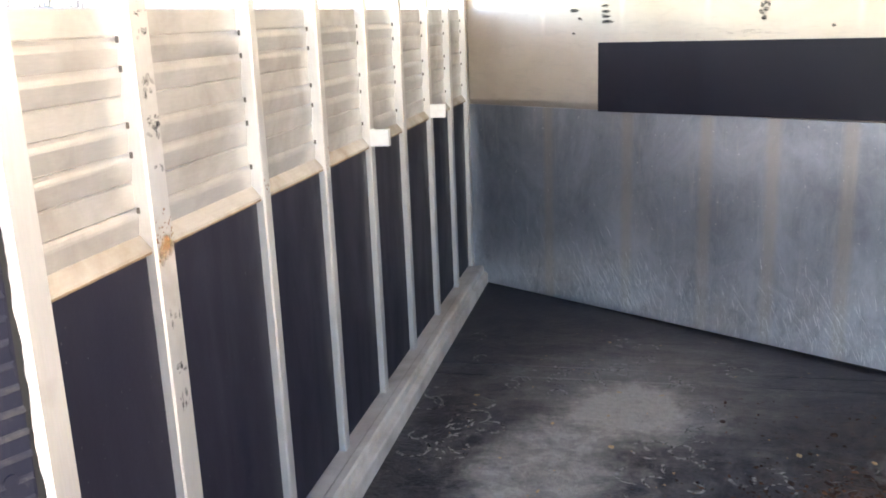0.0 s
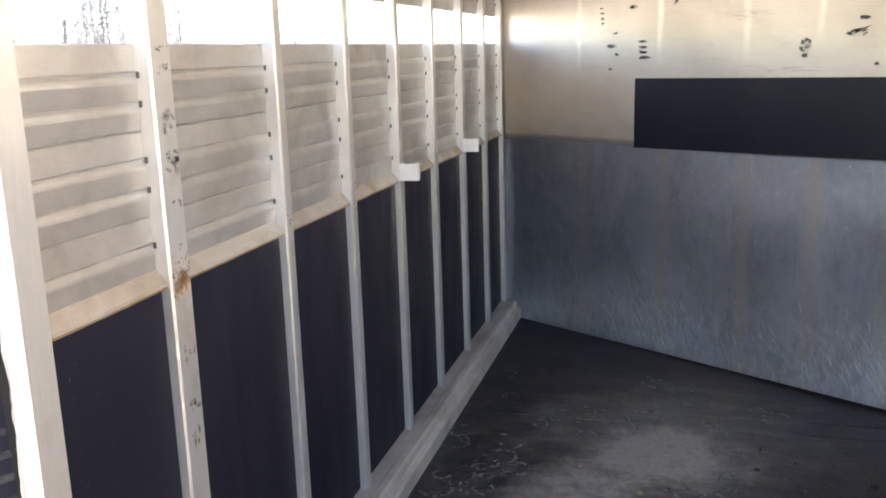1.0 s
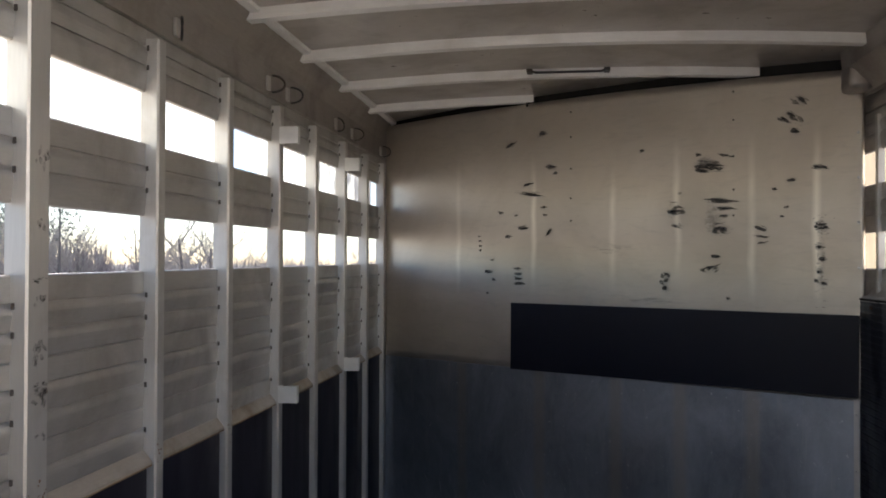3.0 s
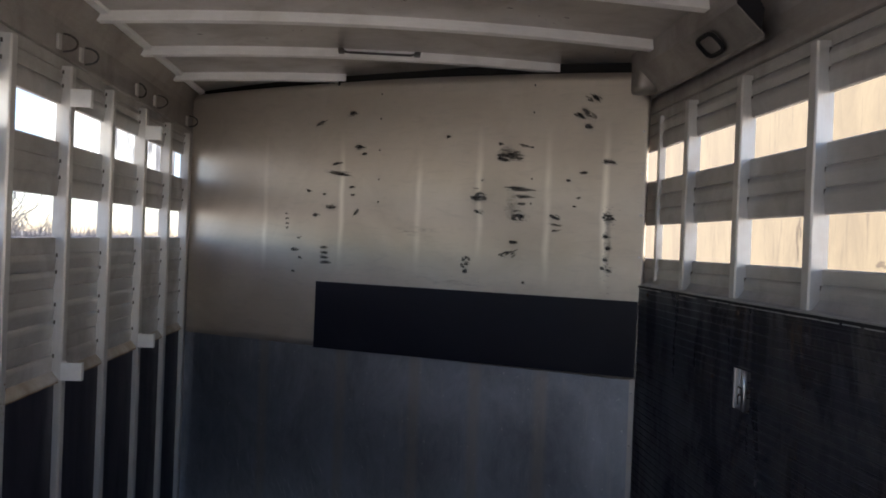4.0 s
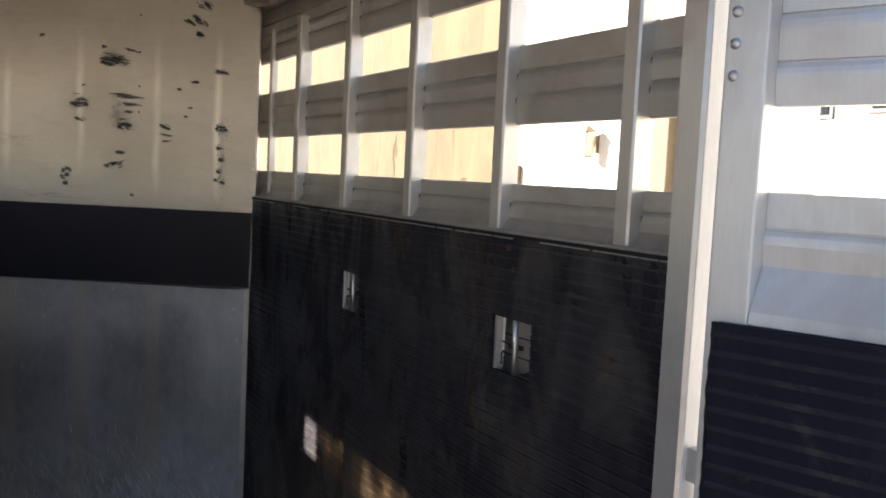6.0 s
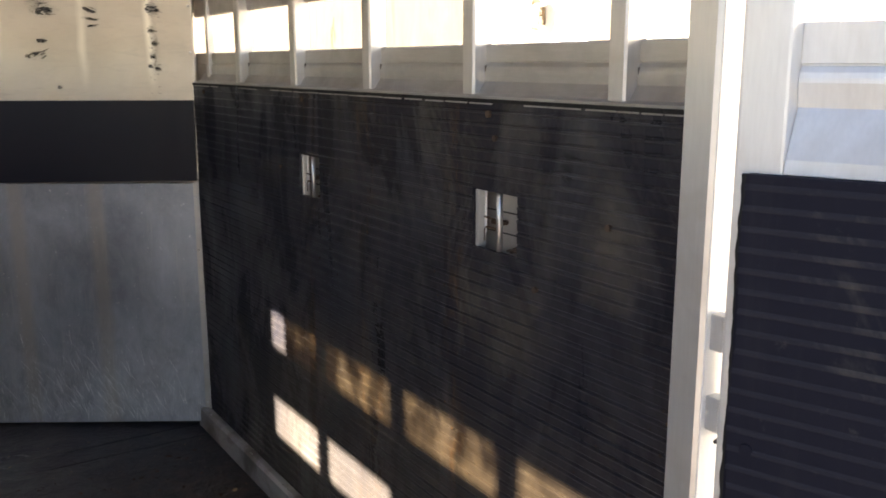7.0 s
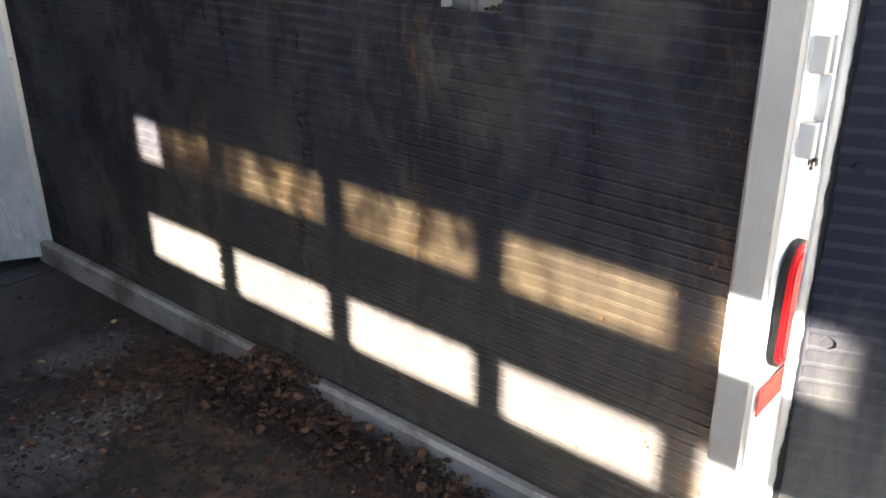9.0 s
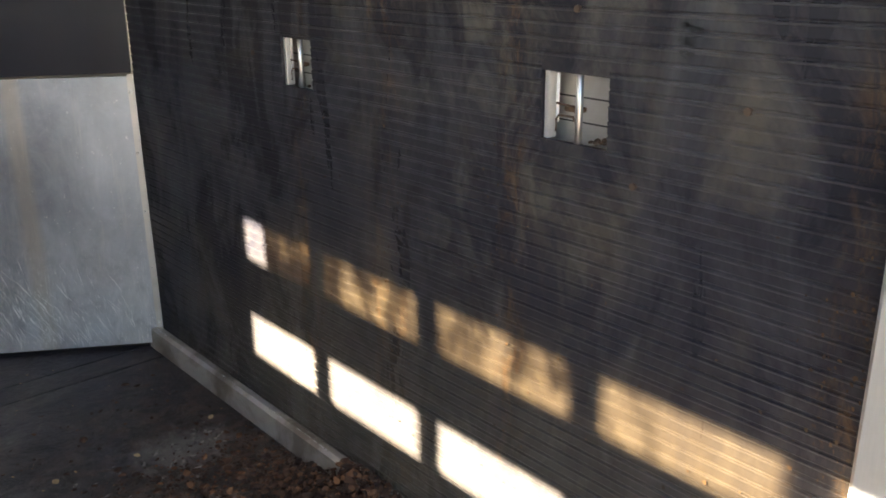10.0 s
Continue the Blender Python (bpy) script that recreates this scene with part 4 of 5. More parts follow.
# dusty clear panel over the upper gaps on the left
plex = Mat("dusty_clear_plastic", 0.4)
out_node = plex.t.nodes["Material Output"]
tr = plex.node("ShaderNodeBsdfTransparent")
along = plex.node("ShaderNodeSeparateXYZ")
plex.link(plex.co, along.inputs[0])
dirt = plex.ramp(plex.maths("ADD", plex.noise((1, 1.4, 0.8), 9, 6, 0.7, 0.6), plex.maths("MULTIPLY", plex.maths("SUBTRACT", along.outputs["Y"], 2.3), 0.14)), 0.42, 0.66)
plex.link(plex.mix(dirt, (1.0, 0.89, 0.68), (0.17, 0.13, 0.08)), tr.inputs["Color"])
glow = plex.node("ShaderNodeBsdfTranslucent")
glow.inputs["Color"].default_value = (0.74, 0.84, 1.0, 1)
half = plex.node("ShaderNodeMixShader")
half.inputs[0].default_value = 0.2
plex.link(tr.outputs[0], half.inputs[1])
plex.link(glow.outputs[0], half.inputs[2])
plex.link(half.outputs[0], out_node.inputs["Surface"])
# The rear panel, up to 1.26, is added only to whiten the sky there.
for y0, y1 in ((Y0, 1.26), (1.62, 3.3)):
    bm = B()
    box(bm, (-XS - SKIN - 0.008, y0, UP_BOT - 0.03), (-XS - SKIN - 0.004, y1, UP_TOP + 0.03))
    part("weather_panel", bm, plex.m, wall_left, "dusty clear plastic panel that whitens the sky behind")

# dark slots where the slats meet the posts
bm = B()
for side, posts, lips in ((-1, LEFT_POSTS, (1.05, 1.155, 1.21, 1.312, 1.364, 1.606, 1.657, 1.891, 1.934)), (1, RIGHT_POSTS, (1.379, 1.606, 1.657, 1.891, 1.934))):
    for y in posts:
        for z in lips:
            x = side * (XS - 0.004)
            box(bm, (x - 0.001, y - 0.0032, z - 0.008), (x + 0.005, y - 0.0005, z + 0.004), 0.001)
slots = tagged(part("slat_slots", bm, plain("grimy_slot", (0.1, 0.085, 0.072), 0.9), wall_left, "dark slots beside the posts"), kind="stuff")

# ---------------------------------------------------------------- scuffs on the divider
rng = random.Random(11)
MARKS_A = ((-0.154, 2.017, 0.066, 0.021, 0), (-0.304, 1.981, 0.073, 0.017, 20), (-0.116, 1.864, 0.066, 0.02, -5), (-0.097, 1.836, 0.033, 0.012, 0),
           (-0.224, 1.792, 0.067, 0.012, 10), (-0.206, 1.746, 0.166, 0.017, -10), (-0.15, 1.684, 0.038, 0.01, 0), (-0.144, 1.65, 0.028, 0.008, 0),
           (-0.351, 1.668, 0.039, 0.011, -10), (-0.276, 1.653, 0.029, 0.008, 0), (-0.245, 1.595, 0.081, 0.021, 0), (-0.315, 1.557, 0.043, 0.017, 10), (-0.125, 1.573, 0.047, 0.016, 50))
MARKS_B = ((-0.459, 1.56, 0.025, 0.009, 0), (-0.457, 1.538, 0.025, 0.009, 0), (-0.455, 1.515, 0.025, 0.009, 0), (-0.454, 1.494, 0.025, 0.009, 0),
           (-0.411, 1.392, 0.059, 0.017, 0), (-0.387, 1.357, 0.024, 0.013, 0), (-0.27, 1.408, 0.057, 0.012, 0), (-0.268, 1.384, 0.057, 0.012, 0),
           (-0.267, 1.361, 0.062, 0.012, 0), (-0.265, 1.339, 0.067, 0.015, 0), (0.263, 1.9, 0.031, 0.012, 10), (0.572, 1.299, 0.021, 0.011, 0),
           (-0.417, 1.291, 0.02, 0.009, 0), (-0.393, 1.447, 0.029, 0.009, 0))
MARKS_C = ((0.387, 1.653, 0.073, 0.049, 0), (0.388, 1.584, 0.052, 0.015, -20), (0.404, 1.715, 0.017, 0.009, 0), (0.517, 1.815, 0.119, 0.041, 0),
           (0.565, 1.855, 0.076, 0.009, -15), (0.471, 1.866, 0.03, 0.011, 0), (0.551, 1.679, 0.148, 0.017, -6), (0.566, 1.648, 0.084, 0.015, 0),
           (0.558, 1.62, 0.051, 0.011, 0), (0.554, 1.57, 0.072, 0.037, 0), (0.53, 1.461, 0.051, 0.015, 0), (0.513, 1.415, 0.064, 0.026, 20),
           (0.486, 1.408, 0.03, 0.011, 0), (0.35, 1.371, 0.039, 0.045, 0), (0.347, 1.333, 0.026, 0.019, 0))
MARKS_D = ((0.798, 2.035, 0.075, 0.025, -40), (0.775, 1.975, 0.095, 0.029, -35), (0.789, 1.925, 0.045, 0.018, -20), (0.861, 1.787, 0.061, 0.02, -10),
           (0.776, 1.743, 0.049, 0.011, 0), (0.725, 1.713, 0.029, 0.009, 0), (0.76, 1.644, 0.029, 0.007, 0), (0.747, 1.611, 0.021, 0.007, 0),
           (0.679, 1.566, 0.062, 0.013, -20), (0.684, 1.536, 0.062, 0.009, -10), (0.685, 1.513, 0.041, 0.007, 0), (0.865, 1.573, 0.045, 0.025, 0),
           (0.858, 1.494, 0.033, 0.014, 0), (0.869, 1.45, 0.037, 0.014, 0), (0.859, 1.405, 0.024, 0.014, 0), (0.874, 1.363, 0.028, 0.014, 0), (0.85, 1.373, 0.02, 0.011, 0))


def smear(bm, x, z, w, h, ang, out):
    """A ragged flake of black rubber: a long pointed lens with a torn edge."""
    n = 14
    ca_, sa_ = math.cos(radians(ang)), math.sin(radians(ang))
    vs = []
    for i in range(n):
        a = i * math.tau / n
        r = rng.uniform(0.6, 1.1)
        u, v = w / 2 * math.cos(a) * r, h / 2 * math.sin(a) * r * (1 - 0.3 * math.cos(a))
        vs.append(bm.verts.new(div_place(x + (u * ca_ - v * sa_) * 0.84, z + u * sa_ + v * ca_, out + 0.0012)))
    bm.faces.new(vs)


bm, halo = B(), B()
for marks in (MARKS_A, MARKS_B, MARKS_C, MARKS_D):
    for x, z, w, h, ang in marks:
        smear(halo, x, z, w * 1.25, h * 1.5, ang, 0.0036)
        if h > 0.024:
            for i in range(7):
                smear(bm, x + rng.uniform(-0.4, 0.4) * w, z + rng.uniform(-0.45, 0.45) * h, w * rng.uniform(0.3, 0.6), h * rng.uniform(0.2, 0.46), ang + rng.uniform(-15, 15), 0.004)
        else:
            smear(bm, x, z, w * 0.9, h * 1.1, ang, 0.004)
        smear(bm, x + rng.uniform(-0.12, 0.12) * w, z + rng.uniform(-0.2, 0.2) * h, w * rng.uniform(0.4, 0.7), min(0.012, h * rng.uniform(0.3, 0.5)), ang + rng.uniform(-8, 8), 0.0042)
        for i in range(2 + int(h / 0.012)):
            smear(bm, x + rng.uniform(-0.25, 0.4) * w, z + rng.uniform(-0.6, 0.6) * h, w * rng.uniform(0.3, 0.7), rng.uniform(0.002, 0.005), ang + rng.uniform(-10, 10), 0.0044)
# faint rubbed column near the trim and a smudge above the pad
for i in range(28):
    smear(bm, rng.gauss(0.868, 0.012), rng.uniform(1.27, 1.62), rng.uniform(0.006, 0.022), rng.uniform(0.001, 0.003), rng.uniform(-10, 10), 0.0045)
for i in range(40):
    smear(halo, rng.gauss(0.3, 0.08), rng.gauss(1.283, 0.012), rng.uniform(0.03, 0.1), rng.uniform(0.003, 0.01), rng.uniform(-5, 5), 0.0035)
    smear(halo, rng.gauss(0.13, 0.05), rng.gauss(1.495, 0.014), rng.uniform(0.03, 0.08), rng.uniform(0.003, 0.009), rng.uniform(-5, 5), 0.0035)
for x, z, w, h in ((0.87, 1.56, 0.05, 0.09), (0.862, 1.43, 0.045, 0.2), (0.52, 1.6, 0.1, 0.16), (0.5, 1.82, 0.14, 0.08)):
    for i in range(3):
        smear(halo, x + rng.uniform(-0.1, 0.1) * w, z + rng.uniform(-0.2, 0.2) * h, w * rng.uniform(0.7, 1.0), h * rng.uniform(0.5, 1.0), rng.uniform(-5, 5), 0.0028 + 0.0002 * i)
tagged(part("smudges", halo, SMUDGE, upper_sheet, "faint grey smudges"), kind="stuff")
tagged(part("scuff_marks", bm, SCUFF, upper_sheet, "black rubber scuffs"), kind="stuff")

# hoof scratches low on the grey sheet
bm = B()
for i in range(620):
    x = rng.choice((rng.uniform(-0.75, 0.9), rng.gauss(-0.2, 0.13), rng.gauss(-0.2, 0.13), rng.gauss(0.62, 0.14)))
    z = 0.02 + abs(rng.gauss(0, 0.12))
    if not -0.9 < x < 0.9:
        continue
    L, lean, bend = rng.uniform(0.012, 0.075), -rng.uniform(0.15, 0.75), rng.uniform(-0.35, 0.35)
    wd = rng.uniform(0.0004, 0.0012)
    prev = None
    for k in range(6):
        u = k / 5
        px, pz = x + lean * L * u + bend * L * u * u * 0.4, min(0.9, z + L * u)
        w2 = wd * (1 - abs(2 * u - 1)) + 0.0001
        pair = (bm.verts.new(div_place(px - w2, pz, 0.0026)), bm.verts.new(div_place(px + w2, pz, 0.0026)))
        if prev:
            bm.faces.new((prev[0], prev[1], pair[1], pair[0]))
        prev = pair
tagged(part("scratches", bm, SCRATCH, lower_sheet, "bright scratches"), kind="stuff")
# rivets along the trims
for x, z in [(0.963, 0.1 + 0.2 * k) for k in range(5)] + [(0.972, 1.42 + 0.16 * k) for k in range(4)]:
    bm = B()
    p = div_place(x, z, 0.008 if z < 0.95 else 0.001)
    bmesh.ops.create_uvsphere(bm, u_segments=10, v_segments=6, radius=0.005, matrix=Matrix.Translation(p))
    part("rivet", bm, STEEL, divider, smooth=True)
for x in (0.0, 0.62):
    for z in (1.62, 1.72, 1.85, 1.99, 2.1):
        bm = B()
        bmesh.ops.create_uvsphere(bm, u_segments=8, v_segments=6, radius=0.004, matrix=Matrix.Translation(div_place(x - 0.03, z, 0.003)))
        part("rivet", bm, IRON, divider, smooth=True)

# ---------------------------------------------------------------- muck and shavings
ico_bm = B()
bmesh.ops.create_icosphere(ico_bm, subdivisions=1, radius=1.0)
ICO_V = [v.co.copy() for v in ico_bm.verts]
ICO_F = [tuple(v.index for v in f_.verts) for f_ in ico_bm.faces]
ico_bm.free()


class Crumbs:
    """Many jagged crumbs gathered in one mesh."""

    def __init__(self):
        self.v, self.f = [], []

    def add(self, p, s, flat=0.6):
        k = len(self.v)
        e = Euler((rng.uniform(0, 6), rng.uniform(0, 6), rng.uniform(0, 6))) if flat > 0.4 else Euler((rng.uniform(-0.3, 0.3), rng.uniform(-0.3, 0.3), rng.uniform(0, 6)))
        m = Matrix.Translation(p) @ e.to_matrix().to_4x4() @ Matrix.Diagonal((s, s * rng.uniform(0.5, 1.0), s * flat, 1))
        self.v += [m @ (c * rng.uniform(0.65, 1.3)) for c in ICO_V]
        self.f += [tuple(a + k for a in t) for t in ICO_F]

    def done(self, name, material, label, category):
        me = bpy.data.meshes.new(name)
        me.from_pydata([tuple(c) for c in self.v], [], self.f)
        me.materials.append(material)
        return tagged(new(name, me), label, category, kind="stuff")


def heap_height(y, x):
    a = math.exp(-((y - 0.93) / 0.17) ** 2) * 0.1 + 0.055 * math.exp(-((y - 0.45) / 0.35) ** 2) + 0.018 * math.exp(-((y - 0.1) / 0.4) ** 2)
    return a * max(0.0, 1 - abs(x - 0.945) / 0.2)


heap = Crumbs()
# the mound under the crumbs
NX, NY = 26, 110
for i in range(NY + 1):
    for j in range(NX + 1):
        y, x = -0.2 + 1.5 * i / NY, 0.72 + 0.252 * j / NX
        rough = 0.5 + 0.9 * noise.noise(Vector((x * 38, y * 38, 0))) + 0.5 * noise.noise(Vector((x * 90, y * 90, 3)))
        z = heap_height(y, x) * 0.8 * max(0.1, rough) - 0.004
        if x > 0.93 and heap_height(y, x) < 0.07:
            z = -0.01
        heap.v.append(Vector((x, y, z)))
for i in range(NY):
    for j in range(NX):
        a = i * (NX + 1) + j
        heap.f.append((a, a + 1, a + NX + 2, a + NX + 1))
for i in range(6000):
    y = rng.choice((rng.gauss(0.93, 0.14), rng.gauss(0.55, 0.25), rng.uniform(-0.2, 1.2)))
    x = 0.965 - abs(rng.gauss(0, 0.075))
    s = (rng.uniform(0.0018, 0.005) if rng.random() < 0.86 else rng.uniform(0.005, 0.011)) * (1.1 if y > 0.7 else 0.85)
    z = heap_height(y, x) * rng.uniform(0.1, 1.0)
    if x > 0.933:
        z = max(z, 0.078)
        if heap_height(y, x) < 0.07:
            continue
    heap.add((x, y, z + s * 0.3), s, rng.uniform(0.15, 0.5))
for i in range(420):
    y = rng.choice((rng.gauss(0.98, 0.1), rng.gauss(0.7, 0.2)))
    x = 0.95 - abs(rng.gauss(0, 0.08))
    s = rng.uniform(0.006, 0.019)
    z = heap_height(y, x) * rng.uniform(0.4, 1.0)
    if x > 0.933:
        if heap_height(y, x) < 0.07:
            continue
        z = max(z, 0.078)
    heap.add((x, y, z + s * 0.3), s, rng.uniform(0.2, 0.45))
heap.done("muck_heap", MUCK, "heap of brown crumbled muck along the kick rail", "muck")
heap = Crumbs()
for i in range(3200):
    x, y = rng.uniform(0.15, 0.92), rng.uniform(-0.25, 2.0)
    if rng.random() < 0.85:
        x, y = 0.93 - abs(rng.gauss(0, 0.33)), rng.choice((rng.uniform(-0.28, 1.5), rng.gauss(1.2, 0.12)))
    if y > div_y(x) - 0.06 or x < -0.88:
        continue
    s = rng.uniform(0.002, 0.007) if rng.random() < 0.9 else rng.uniform(0.008, 0.016)
    heap.add((x, y, s * 0.2), s, 0.3)
heap.done("floor_crumbs", MUCK, "scattered brown crumbs on the floor", "muck")
heap = Crumbs()
for i in range(260):
    x, y = rng.uniform(-0.8, 0.92), rng.uniform(-0.2, 2.9)
    if y > div_y(x) - 0.08:
        continue
    s = rng.uniform(0.0015, 0.0045) if i > 45 else rng.uniform(0.004, 0.013)
    heap.add((x, y, s * 0.2), s, 0.2)
heap.done("wood_shavings", CHIP, "pale wood shavings scattered on the floor", "shavings")

# hoof prints: dusty horseshoe arcs pressed on the mat, and flecks for wet sheen
DUST = thin_film("pale_dust_and_sheen", (0.3, 0.29, 0.275), 0.15, 0.9, (1, 1, 1), 45)
bm = B()
arcs = [(-0.86, 1.82, 0.045, 1.6), (-0.86, 1.82, 0.06, 4.4), (-0.66, 1.5, 0.06, 3.1), (-0.66, 1.5, 0.085, 3.0), (-0.65, 1.5, 0.11, 2.7), (0.03, 1.43, 0.06, 2.0), (0.08, 1.84, 0.075, 0.4), (0.08, 1.84, 0.1, 0.3)]
for i in range(120):
    x, y = rng.gauss(-0.3, 0.42), rng.gauss(1.7, 0.45)
    rad, turn = rng.uniform(0.025, 0.062), rng.uniform(0, math.tau)
    if ((x + 0.43) / 0.3) ** 2 + ((y - 1.36) / 0.37) ** 2 < 0.8 or ((x + 0.17) / 0.26) ** 2 + ((y - 1.82) / 0.24) ** 2 < 0.8:
        continue
    if y < div_y(x) - 0.2 and -0.86 < x < 0.35 and y > 0.8:
        arcs.append((x, y, rad, turn))
for x, y, rad, turn in arcs:
    for k in range(9):
        if rng.random() < 0.35:
            continue
        a = turn + (k - 4) * 0.42
        px, py = x + rad * math.cos(a), y + rad * 1.1 * math.sin(a)
        n = 9
        vs = []
        for j in range(n):
            b = j * math.tau / n
            u, v = 0.02 * math.cos(b) * rng.uniform(0.5, 1.1), 0.0075 * math.sin(b) * rng.uniform(0.4, 1.2)
            vs.append(bm.verts.new((px - u * math.sin(a) + v * math.cos(a), py + u * math.cos(a) + v * math.sin(a), 0.0008 + 0.0001 * k)))
        bm.faces.new(vs)
# Pale flecks that paint the sheen of the wet floor near the heap.
for cx, cy, nn, sp in ((0.74, 1.5, 30, 0.07), (0.63, 1.17, 26, 0.06), (0.45, 1.12, 34, 0.08), (0.76, 1.53, 14, 0.05), (0.4, 1.43, 16, 0.09), (0.5, 1.3, 16, 0.1)):
    for k in range(nn):
        px, py = rng.gauss(cx, sp), rng.gauss(cy, sp)
        if px > 0.92 or py > div_y(px) - 0.03:
            continue
        a, L, wd = rng.gauss(0.3, 0.5), rng.uniform(0.006, 0.026), rng.uniform(0.002, 0.008)
        vs = []
        for j in range(10):
            b = j * math.tau / 10
            u, v = L * math.cos(b) * rng.uniform(0.5, 1.1), wd * math.sin(b) * rng.uniform(0.4, 1.2)
            vs.append(bm.verts.new((px + u * math.cos(a) - v * math.sin(a), py + u * math.sin(a) + v * math.cos(a), 0.0009 + 0.00005 * k)))
        bm.faces.new(vs)
me_prints = mesh_of("hoof_prints", bm, DUST)
prints = new("hoof_prints", me_prints)
prints.parent = floor
tagged(prints, "dusty hoof prints and pale flecks of wet floor sheen", kind="stuff")

# ---------------------------------------------------------------- door hinges
def door_hinge(side, x, y, y_plate, z):
    """A three-knuckle strap hinge whose outer leaves are welded to the rear plate."""
    h = holder("door_hinge", "white steel hinge between rear post and door", "hinge", group="rear door hinges")
    for z0, z1 in ((0.0, 0.047), (0.049, 0.107), (0.109, 0.157)):
        bm = B()
        rod(bm, (side * x, y, z + z0), (side * x, y, z + z1), 0.0095, 14)
        part("knuckle", bm, PAINT_WHITE, h, smooth=True)
    for z0, z1 in ((0.0, 0.047), (0.109, 0.157)):
        bm = B()
        box(bm, (min(side * (x - 0.024), side * (x - 0.004)), y - 0.004, z + z0), (max(side * (x - 0.024), side * (x - 0.004)), y_plate, z + z1), 0.002)
        part("leaf", bm, ALU_DOOR, h, "dull grey welded leaf")
    bm = B()
    rod(bm, (side * x, y, z - 0.013), (side * x, y, z + 0.001), 0.007, 8)
    rod(bm, (side * x, y, z - 0.008), (side * (x - 0.03), y - 0.008, z - 0.008), 0.003, 6)
    part("pin", bm, IRON, h, "dark hinge pin")


door_hinge(1, 0.872, -0.329, -0.3125, 0.91)
door_hinge(-1, 0.872, -0.273, -0.2565, 1.49)

# ---------------------------------------------------------------- trees beyond the left side
def bare_tree(name, label, seed, height, limbs, lean=0.0):
    r2 = random.Random(seed)
    t = holder(name, label, "tree", group="trees")
    bm = B()

    def limb(bmx, p, d, length, rad, depth):
        n = 3
        for k in range(n):
            q = p + d * (length / n)
            rod(bmx, p, q, rad * (1 - 0.22 * k / n), 5, rad * (1 - 0.22 * (k + 1) / n) if depth else rad * 0.4)
            p = q
            d = (d + Vector((r2.uniform(-0.25, 0.25), r2.uniform(-0.25, 0.25), r2.uniform(-0.05, 0.2)))).normalized()
            if depth > 0:
                for j in range(2):
                    side = Vector((r2.uniform(-1, 1), r2.uniform(-1, 1), r2.uniform(0.1, 0.9))).normalized()
                    limb(bmx, p, (d * 0.5 + side).normalized(), length * r2.uniform(0.4, 0.65), rad * 0.5, depth - 1)

    p, d = Vector((0, 0, -0.45)), Vector((lean, 0, 1)).normalized()
    rod(bm, p, p + d * height * 0.55, height * 0.016, 8, height * 0.011)
    part("trunk", bm, BARK, t)
    for k in range(limbs):
        bm = B()
        z = height * (0.18 + 0.4 * k / limbs)
        a = k * 2.4 + r2.uniform(-0.4, 0.4)
        limb(bm, p + d * z, Vector((math.cos(a), math.sin(a), r2.uniform(0.5, 1.3))).normalized(), height * r2.uniform(0.22, 0.36), height * 0.006, 2)
        part("limb", bm, TWIG, t)
    return t


def pine(name, label, seed, height):
    r2 = random.Random(seed)
    t = holder(name, label, "tree", group="trees")
    bm = B()
    rod(bm, (0, 0, -0.45), (0.1, 0, height), height * 0.0075, 8, height * 0.002)
    part("trunk", bm, BARK, t)
    bm = B()
    for k in range(240):
        u = r2.uniform(0.35, 1.0)
        reach = height * 0.2 * (1.15 - u) * r2.uniform(0.2, 1.1)
        a = r2.uniform(0, math.tau)
        c = Vector((reach * math.cos(a), reach * math.sin(a), height * u - reach * 0.2))
        for j in range(7):
            e = c + Vector((r2.gauss(0, 1), r2.gauss(0, 1), r2.gauss(0, 0.6))) * height * 0.02
            g = e + Vector((r2.gauss(0, 1), r2.gauss(0, 1), r2.gauss(0, 1))) * height * 0.0065
            h2 = e + Vector((r2.gauss(0, 1), r2.gauss(0, 1), r2.gauss(0, 1))) * height * 0.0065
            bm.faces.new([bm.verts.new(q) for q in (e, g, h2)])
    part("crown", bm, NEEDLE, t)
    return t


protos = [bare_tree("bare_tree", "leafless winter tree with fine grey-brown twigs", 3, 5.5, 7), bare_tree("bare_tree", "bushy leafless winter tree with brown twigs", 8, 4.2, 9, 0.15),
          bare_tree("bare_tree", "thin leafless winter tree", 21, 6.5, 6, -0.1), pine("pine_tree", "tall thin pine with sparse dark needles", 5, 8.0), pine("pine_tree", "dark green winter conifer", 6, 6.0)]
r3 = random.Random(4)
spots = []
for lo, hi, count, kinds in ((121, 134, 34, (3, 2, 1, 4, 0, 2, 1, 3)), (112, 121, 14, (0, 1, 1, 1, 2)), (98, 112, 16, (0, 1, 1)), (134, 165, 10, (0, 3, 4))):
    for i in range(count):
        spots.append((radians(r3.uniform(lo, hi)), r3.uniform(30, 58), r3.choice(kinds)))
used = set()
for a, dist, k in spots:
    sc = r3.uniform(0.7, 1.05) * (1.0 if a > radians(121) else 0.85 if a > radians(112) else 0.55)
    m = pose(dist * math.cos(a), dist * math.sin(a), 0, 0, 0, r3.uniform(0, 360)) @ Matrix.Scale(sc, 4)
    if k not in used:
        used.add(k)
        protos[k].matrix_basis = m
    else:
        o = copy_thing(protos[k], pose(dist * math.cos(a), dist * math.sin(a), 0, 0, 0, r3.uniform(0, 360)))
        o.scale = (sc, sc, sc)
bm = B()
